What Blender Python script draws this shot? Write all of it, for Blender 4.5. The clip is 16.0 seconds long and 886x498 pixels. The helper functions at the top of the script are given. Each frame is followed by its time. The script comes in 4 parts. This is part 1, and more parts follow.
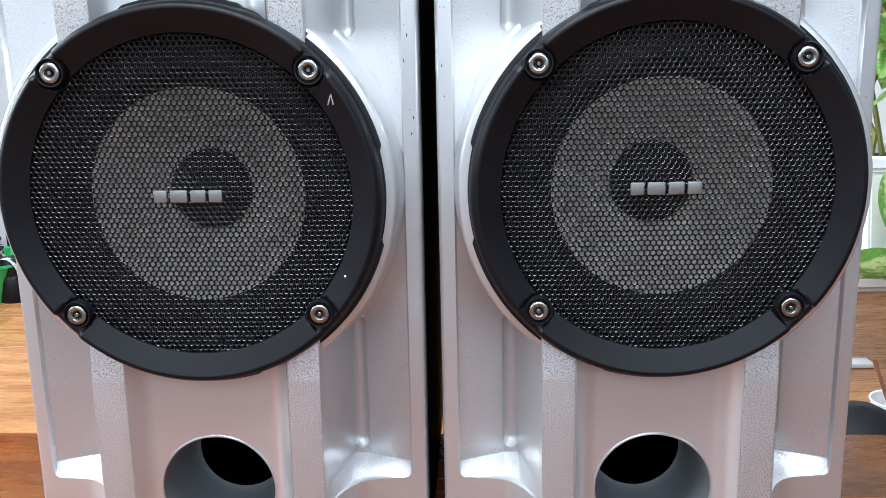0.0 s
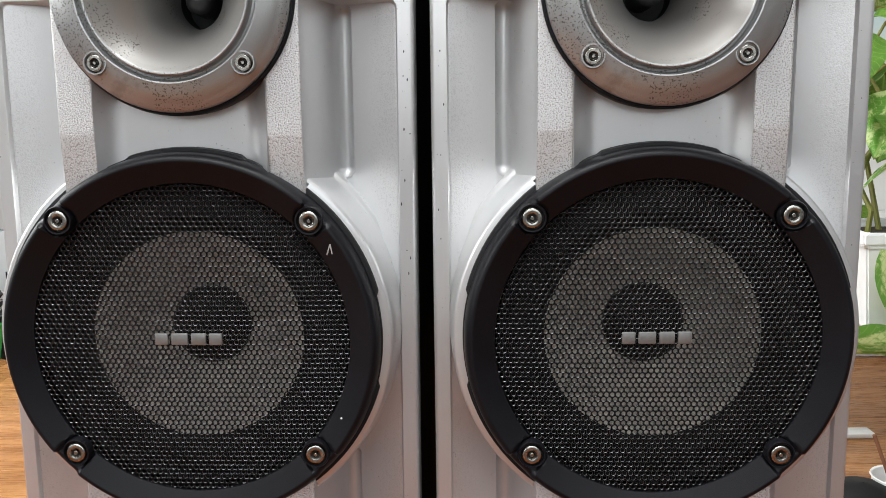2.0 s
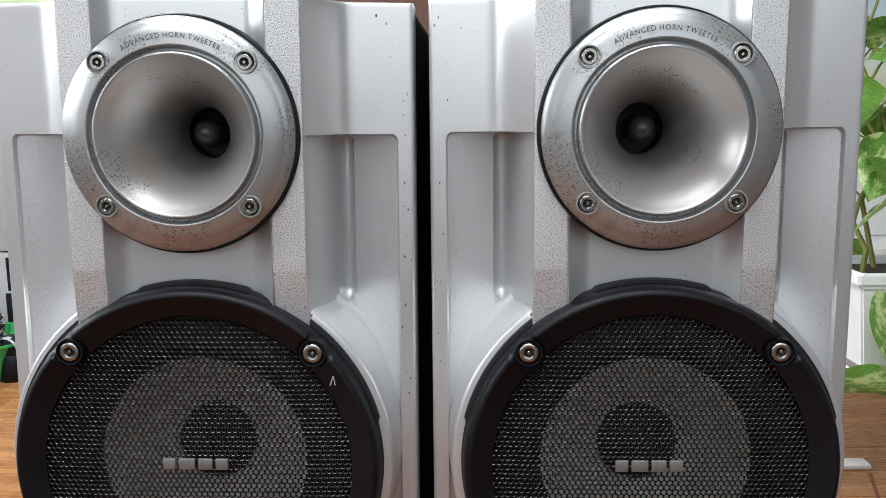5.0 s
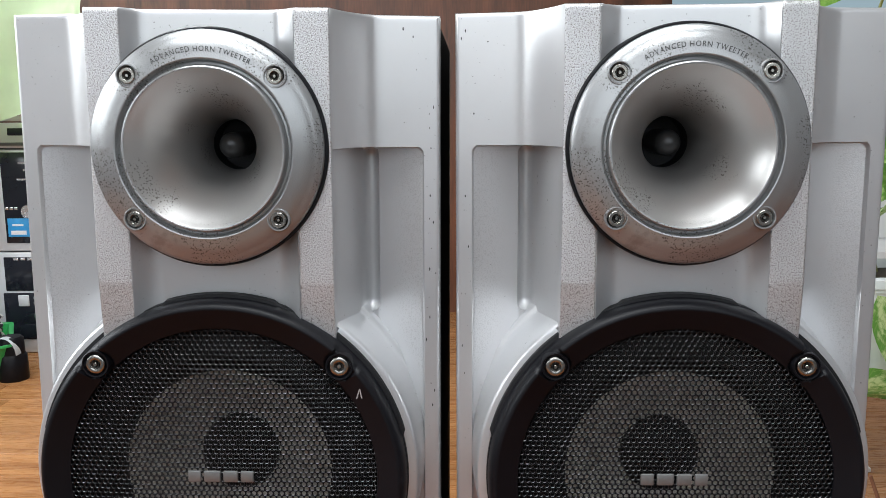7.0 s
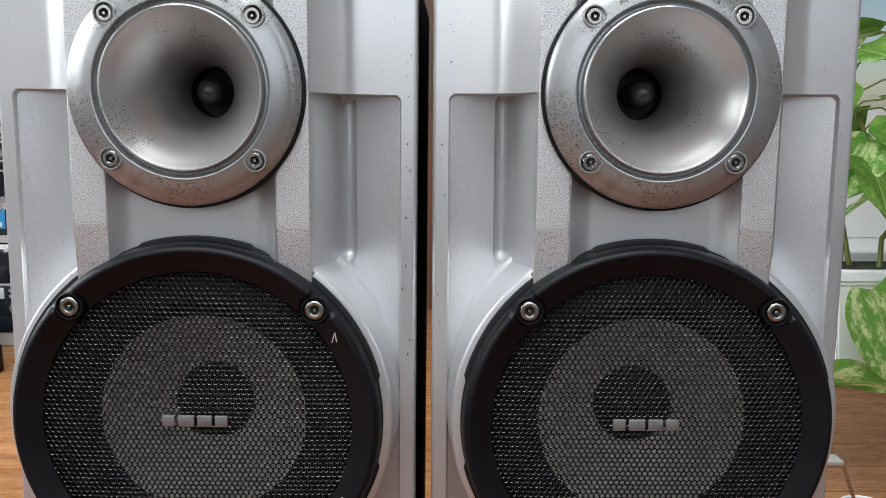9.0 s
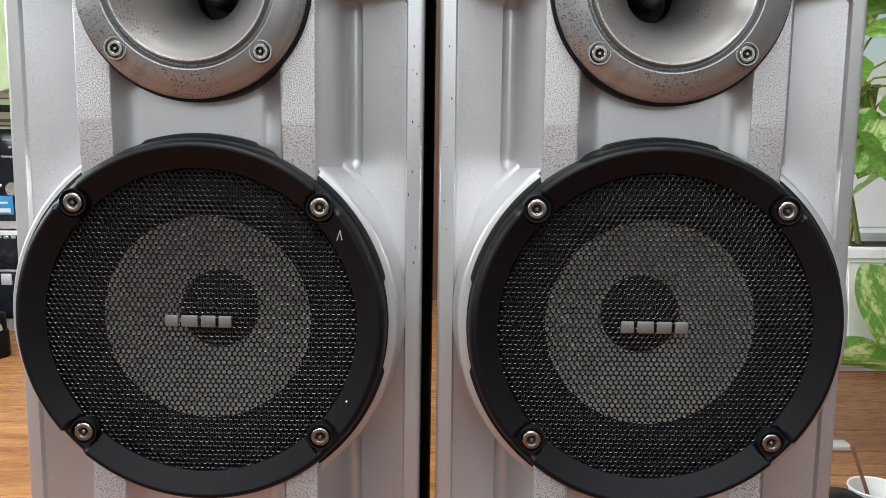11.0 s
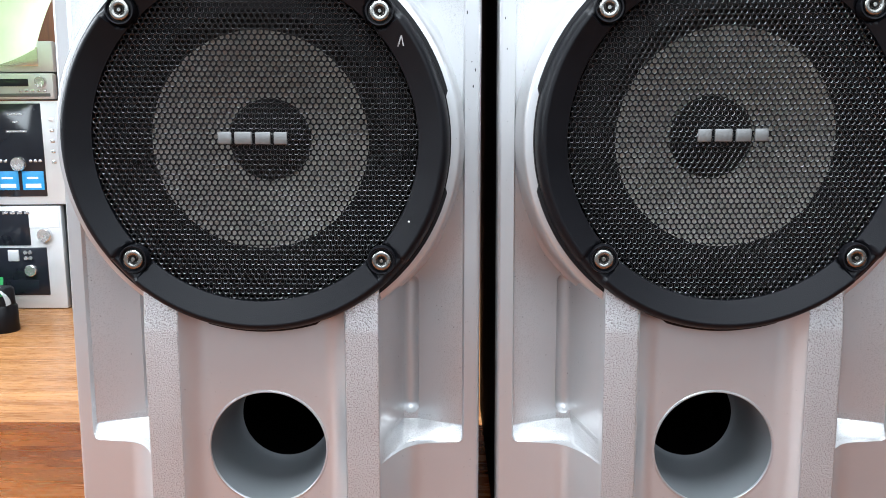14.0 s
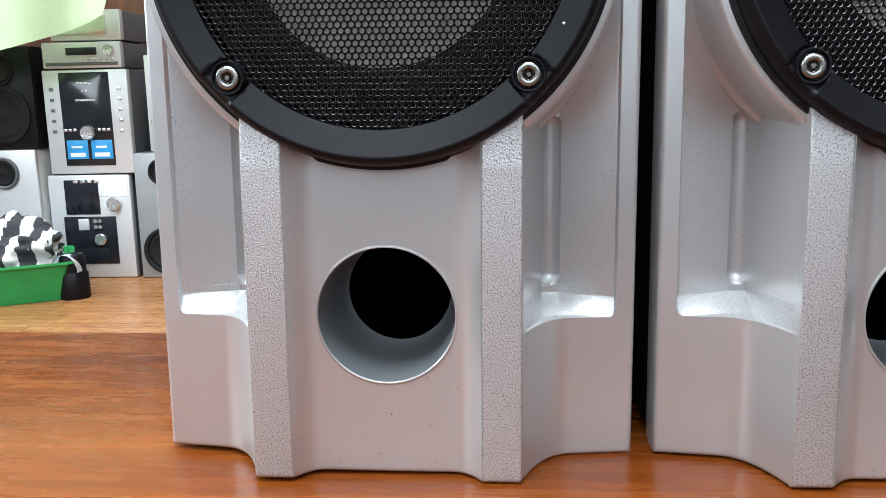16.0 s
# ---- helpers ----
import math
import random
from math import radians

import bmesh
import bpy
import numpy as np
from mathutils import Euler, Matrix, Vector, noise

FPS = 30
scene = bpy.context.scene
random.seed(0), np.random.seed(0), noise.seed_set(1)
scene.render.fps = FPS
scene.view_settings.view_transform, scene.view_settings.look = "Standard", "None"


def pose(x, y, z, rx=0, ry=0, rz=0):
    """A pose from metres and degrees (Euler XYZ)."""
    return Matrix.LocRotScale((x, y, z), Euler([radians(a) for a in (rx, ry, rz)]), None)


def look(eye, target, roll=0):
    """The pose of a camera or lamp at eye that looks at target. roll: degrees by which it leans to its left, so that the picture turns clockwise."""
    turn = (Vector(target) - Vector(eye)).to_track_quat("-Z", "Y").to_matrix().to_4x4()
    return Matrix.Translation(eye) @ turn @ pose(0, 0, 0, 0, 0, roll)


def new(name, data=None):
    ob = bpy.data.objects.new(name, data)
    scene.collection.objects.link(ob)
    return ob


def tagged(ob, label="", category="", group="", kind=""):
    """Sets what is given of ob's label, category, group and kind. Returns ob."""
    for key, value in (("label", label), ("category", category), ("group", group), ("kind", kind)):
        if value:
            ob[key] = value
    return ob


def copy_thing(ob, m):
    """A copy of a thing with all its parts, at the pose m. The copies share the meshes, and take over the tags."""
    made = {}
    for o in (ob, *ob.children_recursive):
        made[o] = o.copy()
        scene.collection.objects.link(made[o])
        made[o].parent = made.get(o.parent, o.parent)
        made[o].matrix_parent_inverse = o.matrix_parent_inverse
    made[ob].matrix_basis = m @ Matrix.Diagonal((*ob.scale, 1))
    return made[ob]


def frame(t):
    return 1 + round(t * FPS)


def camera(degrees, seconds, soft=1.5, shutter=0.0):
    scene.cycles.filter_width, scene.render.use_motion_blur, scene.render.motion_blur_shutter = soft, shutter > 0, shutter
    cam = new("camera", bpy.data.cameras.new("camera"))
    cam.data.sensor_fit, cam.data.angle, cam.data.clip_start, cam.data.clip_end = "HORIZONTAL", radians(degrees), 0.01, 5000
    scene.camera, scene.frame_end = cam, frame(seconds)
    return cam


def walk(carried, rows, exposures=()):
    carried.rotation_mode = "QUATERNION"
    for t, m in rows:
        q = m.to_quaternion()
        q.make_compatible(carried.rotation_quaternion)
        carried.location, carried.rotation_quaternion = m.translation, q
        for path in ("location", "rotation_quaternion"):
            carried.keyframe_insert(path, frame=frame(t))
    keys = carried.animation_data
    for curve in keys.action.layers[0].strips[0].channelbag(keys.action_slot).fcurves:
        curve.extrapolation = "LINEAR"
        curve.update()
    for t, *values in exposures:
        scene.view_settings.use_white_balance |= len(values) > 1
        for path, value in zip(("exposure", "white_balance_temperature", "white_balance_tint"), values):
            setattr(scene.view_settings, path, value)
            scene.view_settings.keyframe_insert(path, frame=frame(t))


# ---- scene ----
cam = camera(55.80, 16.0, soft=0.75)
PATH = [
    (0, (0.0116, -0.4708, 0.3163), (-0.0184, 1.4789, -0.1287), -1.34),
    (0.5, (0.0106, -0.4691, 0.3336), (-0.0208, 1.4880, -0.0773), -0.98),
    (1, (0.0121, -0.4717, 0.3476), (-0.0184, 1.4919, -0.0312), -0.92),
    (1.5, (0.0142, -0.4706, 0.3604), (-0.0164, 1.4965, 0.0006), -0.85),
    (2, (0.0154, -0.4700, 0.3690), (-0.0153, 1.5009, 0.0305), -0.81),
    (2.5, (0.0151, -0.4714, 0.3803), (-0.0129, 1.5016, 0.0543), -0.58),
    (3, (0.0163, -0.4712, 0.3942), (-0.0098, 1.5000, 0.0572), -0.59),
    (3.5, (0.0168, -0.4687, 0.4017), (-0.0085, 1.5026, 0.0651), -0.61),
    (4, (0.0158, -0.4692, 0.4108), (-0.0120, 1.5026, 0.0776), -0.59),
    (4.5, (0.0171, -0.4702, 0.4239), (-0.0110, 1.5040, 0.1047), -0.67),
    (5, (0.0158, -0.4736, 0.4367), (-0.0114, 1.4997, 0.1122), -0.66),
    (5.2, (0.0155, -0.4743, 0.4394), (-0.0149, 1.4996, 0.1187), -0.67),
    (7.3, (-0.0017, -0.4724, 0.4444), (-0.0088, 1.5007, 0.1175), -0.26),
    (7.5, (-0.0017, -0.4718, 0.4416), (0.0046, 1.5013, 0.1151), -0.22),
    (8, (-0.0013, -0.4732, 0.4335), (0.0270, 1.4995, 0.1052), -0.12),
    (8.5, (-0.0022, -0.4783, 0.4260), (0.0244, 1.4948, 0.1005), -0.00),
    (9, (0.0017, -0.4809, 0.4142), (0.0320, 1.4936, 0.0970), 0.32),
    (9.5, (0.0041, -0.4819, 0.4010), (0.0363, 1.4917, 0.0785), 0.51),
    (12, (0.0009, -0.4864, 0.3367), (0.0061, 1.4900, 0.0306), 0.51),
    (12.5, (-0.0010, -0.4870, 0.3271), (0.0115, 1.4890, 0.0191), 0.54),
    (13, (-0.0089, -0.4871, 0.3096), (-0.0008, 1.4888, 0.0001), 0.28),
    (13.5, (-0.0186, -0.4837, 0.2838), (-0.0078, 1.4922, -0.0256), 0.05),
    (14, (-0.0312, -0.4775, 0.2635), (-0.0193, 1.4954, -0.0644), -0.38),
    (14.5, (-0.0451, -0.4604, 0.2417), (-0.0623, 1.5090, -0.1062), -0.60),
    (15, (-0.0602, -0.4390, 0.2204), (-0.1240, 1.5288, -0.1314), -1.06),
    (15.5, (-0.0703, -0.4246, 0.1978), (-0.1690, 1.5409, -0.1585), -1.25),
    (16, (-0.0753, -0.4092, 0.1781), (-0.2006, 1.5543, -0.1805), -1.27),
]
EXPOSURES = [(0, 0.52, 5900, 8), (1.2, 0.12, 6850, 10), (2.5, 0.08, 6850, 10), (5.0, -0.15, 6550, 10), (9.0, -0.19, 6500, 10), (12.5, 0.22, 6850, 10), (13.5, 0.45, 6250, 8), (14.5, 0.64, 6100, 7), (16.0, 0.36, 6150, 6)]
walk(cam, [(t, look(eye, target, roll)) for t, eye, target, roll in PATH], EXPOSURES)

# ---- world and light ----
world = bpy.data.worlds.new("sky")
scene.world = world
world.use_nodes = True
_n = world.node_tree.nodes
_sky = _n.new("ShaderNodeTexSky")
_sky.sky_type, _sky.sun_disc = "NISHITA", False
_sky.sun_elevation, _sky.sun_rotation = radians(48), radians(200)
world.node_tree.links.new(_sky.outputs[0], _n["Background"].inputs[0])
_n["Background"].inputs[1].default_value = 0.08

FLOOR = -0.50
CEIL = 2.15
X0, X1, Y0, Y1 = -2.6, 2.5, -1.7, 3.4


def window_light(name, at, target, wide, high, watts, colour):
    data = bpy.data.lights.new(name, "AREA")
    data.shape, data.size, data.size_y, data.energy, data.color = "RECTANGLE", wide, high, watts, colour
    ob = new(name, data)
    ob.matrix_world = look(at, target)
    return ob


window_light("skylight_daylight", (-0.25, -0.62, CEIL - 0.02), (-0.25, -0.6, 0), 1.7, 1.0, 68, (0.92, 0.97, 1.0))
# added fill lamp overhead, to brighten the hi-fi corner and its floor
window_light("added_rear_fill", (-1.3, 1.7, CEIL - 0.02), (-1.3, 1.72, 0), 1.2, 0.9, 82, (0.9, 0.96, 1.0))
window_light("front_window_daylight", (0.1, Y0 + 0.05, 1.25), (0.1, 0, 0.95), 2.6, 1.35, 21, (0.92, 0.97, 1.0))
window_light("side_window_daylight", (X0 + 0.06, 0.3, 1.3), (0, 0.2, 0.4), 3.4, 1.25, 95, (0.92, 0.97, 1.0))
window_light("back_window_daylight", (1.75, Y1 - 0.04, 0.75), (1.5, 0, 0.0), 1.3, 1.5, 12, (0.97, 1.0, 0.98))


# ---- materials ----
def mat(name, colour, rough=0.5, metal=0.0, vary=0.12, scale=8.0, stretch=(1, 1, 1), fine=0.0, fine_scale=900.0, coat=0.0,
        dirt=0.0, dirt_colour=(0.1, 0.09, 0.08), dirt_scale=60.0, dirt_at=0.62, rough_vary=0.1, spec=0.5, random_vary=0.0, pits=0.0, pit_scale=700.0, pit_at=0.6, pit_mask=18.0, pit_mask_at=0.52):
    """Two scales of colour variation, fine relief, and spots of dirt or wear."""
    m = bpy.data.materials.new(name)
    m.use_nodes = True
    nt = m.node_tree
    N, L = nt.nodes, nt.links
    b = N["Principled BSDF"]
    tc = N.new("ShaderNodeTexCoord")
    mp = N.new("ShaderNodeMapping")
    mp.inputs["Scale"].default_value = stretch
    L.new(tc.outputs["Object"], mp.inputs[0])
    n1 = N.new("ShaderNodeTexNoise")
    n1.inputs["Scale"].default_value, n1.inputs["Detail"].default_value = scale, 6
    L.new(mp.outputs[0], n1.inputs["Vector"])
    mr = N.new("ShaderNodeMapRange")
    mr.inputs["From Min"].default_value, mr.inputs["From Max"].default_value = 0.25, 0.75
    mr.inputs["To Min"].default_value, mr.inputs["To Max"].default_value = 1 - vary, 1 + vary
    L.new(n1.outputs["Fac"], mr.inputs[0])
    mul = N.new("ShaderNodeVectorMath")
    mul.operation = "SCALE"
    mul.inputs[0].default_value = colour
    L.new(mr.outputs[0], mul.inputs["Scale"])
    out = mul.outputs[0]
    if random_vary:
        oi = N.new("ShaderNodeObjectInfo")
        r2 = N.new("ShaderNodeMapRange")
        r2.inputs["To Min"].default_value, r2.inputs["To Max"].default_value = 1 - random_vary, 1 + random_vary
        L.new(oi.outputs["Random"], r2.inputs[0])
        m2 = N.new("ShaderNodeVectorMath")
        m2.operation = "SCALE"
        L.new(out, m2.inputs[0])
        L.new(r2.outputs[0], m2.inputs["Scale"])
        out = m2.outputs[0]
    if dirt:
        nd = N.new("ShaderNodeTexNoise")
        nd.inputs["Scale"].default_value, nd.inputs["Detail"].default_value = dirt_scale, 8
        nd.inputs["Roughness"].default_value = 0.7
        L.new(tc.outputs["Object"], nd.inputs["Vector"])
        rd = N.new("ShaderNodeMapRange")
        rd.inputs["From Min"].default_value, rd.inputs["From Max"].default_value = dirt_at, dirt_at + 0.1
        rd.inputs["To Max"].default_value = dirt
        L.new(nd.outputs["Fac"], rd.inputs[0])
        mx = N.new("ShaderNodeMix")
        mx.data_type = "RGBA"
        L.new(rd.outputs[0], mx.inputs[0])
        L.new(out, mx.inputs[6])
        mx.inputs[7].default_value = (*dirt_colour, 1)
        out = mx.outputs[2]
    if pits:
        np1, nm = N.new("ShaderNodeTexNoise"), N.new("ShaderNodeTexNoise")
        np1.inputs["Scale"].default_value, np1.inputs["Detail"].default_value = pit_scale, 2
        nm.inputs["Scale"].default_value, nm.inputs["Detail"].default_value = pit_mask, 4
        fac = None
        for nd, at in ((np1, pit_at), (nm, pit_mask_at)):
            L.new(tc.outputs["Object"], nd.inputs["Vector"])
            r3 = N.new("ShaderNodeMapRange")
            r3.inputs["From Min"].default_value, r3.inputs["From Max"].default_value = at, at + 0.06
            L.new(nd.outputs["Fac"], r3.inputs[0])
            if fac is None:
                fac = r3.outputs[0]
            else:
                mm = N.new("ShaderNodeMath")
                mm.operation = "MULTIPLY"
                L.new(fac, mm.inputs[0])
                L.new(r3.outputs[0], mm.inputs[1])
                m5 = N.new("ShaderNodeMath")
                m5.operation = "MULTIPLY"
                m5.inputs[1].default_value = pits
                L.new(mm.outputs[0], m5.inputs[0])
                fac = m5.outputs[0]
        mx = N.new("ShaderNodeMix")
        mx.data_type = "RGBA"
        L.new(fac, mx.inputs[0])
        L.new(out, mx.inputs[6])
        mx.inputs[7].default_value = (0.06, 0.05, 0.04, 1)
        out = mx.outputs[2]
    L.new(out, b.inputs["Base Color"])
    rr = N.new("ShaderNodeMapRange")
    rr.inputs["To Min"].default_value, rr.inputs["To Max"].default_value = max(0.02, rough - rough_vary), min(1, rough + rough_vary)
    L.new(n1.outputs["Fac"], rr.inputs[0])
    L.new(rr.outputs[0], b.inputs["Roughness"])
    b.inputs["Metallic"].default_value = metal
    b.inputs["Specular IOR Level"].default_value = spec
    b.inputs["Coat Weight"].default_value = coat
    b.inputs["Coat Roughness"].default_value = 0.12
    if fine:
        n2 = N.new("ShaderNodeTexNoise")
        n2.inputs["Scale"].default_value, n2.inputs["Detail"].default_value = fine_scale, 3
        L.new(tc.outputs["Object"], n2.inputs["Vector"])
        bp = N.new("ShaderNodeBump")
        bp.inputs["Strength"].default_value, bp.inputs["Distance"].default_value = fine, 0.0006
        L.new(n2.outputs["Fac"], bp.inputs["Height"])
        L.new(bp.outputs[0], b.inputs["Normal"])
    return m


def wood(name, dark, light, stretch, scale=3.0, rough=0.25, coat=0.3, random_vary=0.0, bump=0.08, spec=0.5):
    m = bpy.data.materials.new(name)
    m.use_nodes = True
    N, L = m.node_tree.nodes, m.node_tree.links
    b = N["Principled BSDF"]
    tc = N.new("ShaderNodeTexCoord")
    mp = N.new("ShaderNodeMapping")
    mp.inputs["Scale"].default_value = stretch
    L.new(tc.outputs["Object"], mp.inputs[0])
    oi = N.new("ShaderNodeObjectInfo")
    L.new(oi.outputs["Random"], mp.inputs["Location"])
    n1 = N.new("ShaderNodeTexNoise")
    n1.inputs["Scale"].default_value, n1.inputs["Detail"].default_value, n1.inputs["Distortion"].default_value = scale, 8, 0.6
    L.new(mp.outputs[0], n1.inputs["Vector"])
    n2 = N.new("ShaderNodeTexNoise")
    n2.inputs["Scale"].default_value, n2.inputs["Detail"].default_value = scale * 9, 6
    L.new(mp.outputs[0], n2.inputs["Vector"])
    ad = N.new("ShaderNodeMath")
    ad.operation = "MULTIPLY_ADD"
    L.new(n2.outputs["Fac"], ad.inputs[0])
    ad.inputs[1].default_value = 0.45
    L.new(n1.outputs["Fac"], ad.inputs[2])
    rp = N.new("ShaderNodeValToRGB")
    rp.color_ramp.elements[0].position, rp.color_ramp.elements[0].color = 0.5, (*dark, 1)
    rp.color_ramp.elements[1].position, rp.color_ramp.elements[1].color = 0.95, (*light, 1)
    L.new(ad.outputs[0], rp.inputs[0])
    r2 = N.new("ShaderNodeMapRange")
    r2.inputs["To Min"].default_value, r2.inputs["To Max"].default_value = 1 - random_vary, 1 + random_vary
    L.new(oi.outputs["Random"], r2.inputs[0])
    m2 = N.new("ShaderNodeVectorMath")
    m2.operation = "SCALE"
    L.new(rp.outputs[0], m2.inputs[0])
    L.new(r2.outputs[0], m2.inputs["Scale"])
    L.new(m2.outputs[0], b.inputs["Base Color"])
    rr = N.new("ShaderNodeMapRange")
    rr.inputs["To Min"].default_value, rr.inputs["To Max"].default_value = rough - 0.08, rough + 0.12
    L.new(n2.outputs["Fac"], rr.inputs[0])
    L.new(rr.outputs[0], b.inputs["Roughness"])
    b.inputs["Coat Weight"].default_value, b.inputs["Coat Roughness"].default_value = coat, 0.15
    b.inputs["Specular IOR Level"].default_value = spec
    bp = N.new("ShaderNodeBump")
    bp.inputs["Strength"].default_value, bp.inputs["Distance"].default_value = bump, 0.001
    L.new(n2.outputs["Fac"], bp.inputs["Height"])
    L.new(bp.outputs[0], b.inputs["Normal"])
    return m


SILVER = mat("silver_paint", (0.54, 0.544, 0.55), 0.33, 0.7, pits=0.8, pit_scale=260, pit_at=0.7, pit_mask=9, pit_mask_at=0.5, vary=0.05, scale=14, fine=0.06, fine_scale=2500, dirt=0.35, dirt_colour=(0.3, 0.28, 0.26), dirt_scale=45, dirt_at=0.68)
PORTGREY = mat("port_grey_plastic", (0.17, 0.18, 0.19), 0.5, 0.1, vary=0.08, scale=30)
BLACK = mat("black_plastic", (0.0045, 0.0045, 0.006), 0.42, 0.0, spec=0.2, vary=0.2, scale=30, fine=0.12, fine_scale=1800, dirt=0.25, dirt_colour=(0.12, 0.11, 0.11), dirt_scale=110, dirt_at=0.7)
GRILLE = mat("black_perforated_steel", (0.003, 0.003, 0.0035), 0.5, 0.0, spec=0.05, vary=0.2, scale=60)
# paler metal than the sheet, to bring out the glints on the hole edges
GRILLE_EDGE = mat("glint_steel_hole_edge", (0.135, 0.135, 0.139), 0.32, 0.95, vary=0.2, scale=60)
CONE = mat("grey_paper_cone", (0.45, 0.42, 0.37), 0.75, 0.0, vary=0.1, scale=40, fine=0.3, fine_scale=700)
RUBBER = mat("black_rubber", (0.012, 0.012, 0.013), 0.6, 0.0, spec=0.15, vary=0.15, scale=40)
# near-black, no gloss: the shade deep in the bass port, put into the colour
PORT_SHADE = mat("port_shade_black", (0.002, 0.002, 0.002), 0.9, 0.0, spec=0.0)
# dark grey in place of horn silver: shade of the deep throat as colour
THROAT = mat("throat_shade_grey", (0.022, 0.022, 0.023), 0.5, 0.3, spec=0.2, vary=0.1, scale=60)
HORNMETAL = mat("worn_satin_metal_paint", (0.335, 0.34, 0.34), 0.31, 0.65, vary=0.09, scale=25, fine=0.16, fine_scale=1300, dirt=0.45, dirt_colour=(0.16, 0.14, 0.12), dirt_scale=50, dirt_at=0.56, rough_vary=0.04, pits=0.75, pit_scale=1000, pit_at=0.57, pit_mask=34, pit_mask_at=0.45)
HORNIN = mat("satin_silver_horn_paint", (0.47, 0.46, 0.445), 0.31, 0.78, vary=0.06, scale=25, fine=0.08, fine_scale=1500, rough_vary=0.06, pits=0.75, pit_scale=950, pit_at=0.58, pit_mask=34, pit_mask_at=0.555)
STEEL = mat("bright_screw_steel", (0.36, 0.348, 0.32), 0.25, 1.0, vary=0.15, scale=200)
# shade in the screw recesses and wells, put into a dark colour
SOCKET = mat("shaded_screw_socket", (0.045, 0.042, 0.038), 0.6, 0.3, spec=0.2, vary=0.3, scale=300)
BADGE = mat("badge_silver", (0.22, 0.22, 0.215), 0.4, 0.6, vary=0.1, scale=200)
INK = mat("dark_print", (0.05, 0.05, 0.05), 0.6, 0.0, vary=0.3, scale=900)
CABINET = mat("black_vinyl_wrap", (0.01, 0.009, 0.009), 0.6, 0.0, spec=0.15, vary=0.3, scale=30, stretch=(1, 1, 0.1))
CHIP = mat("scratch_grey", (0.3, 0.29, 0.28), 0.6)
PAPERWHITE = mat("white_fleck", (0.7, 0.7, 0.7), 0.6)
TABLEWOOD = wood("varnished_orange_wood", (0.088, 0.0165, 0.0018), (0.22, 0.056, 0.0068), (0.9, 9, 9), 2.2, 0.25, 0.0, spec=0.15)
FLOORWOOD = wood("light_laminate", (0.2, 0.078, 0.024), (0.4, 0.19, 0.074), (1.0, 11, 5), 2.0, 0.26, 0.0, 0.12, spec=0.22)
WALLWOOD = wood("dark_red_wood", (0.05, 0.018, 0.009), (0.17, 0.06, 0.028), (7, 7, 0.7), 2.0, 0.45, 0.1, 0.2)
PLASTER = mat("white_plaster", (0.74, 0.74, 0.72), 0.85, 0, vary=0.05, scale=3, fine=0.2, fine_scale=120)
PALE = mat("slate_grey_paint", (0.17, 0.175, 0.185), 0.8, 0, vary=0.08, scale=3, fine=0.2, fine_scale=120)
CEILGREY = mat("pale_grey_ceiling_paint", (0.3, 0.31, 0.33), 0.85, 0, vary=0.05, scale=3)
WHITE = mat("white_gloss_paint", (0.78, 0.78, 0.77), 0.35, 0, vary=0.05, scale=20)


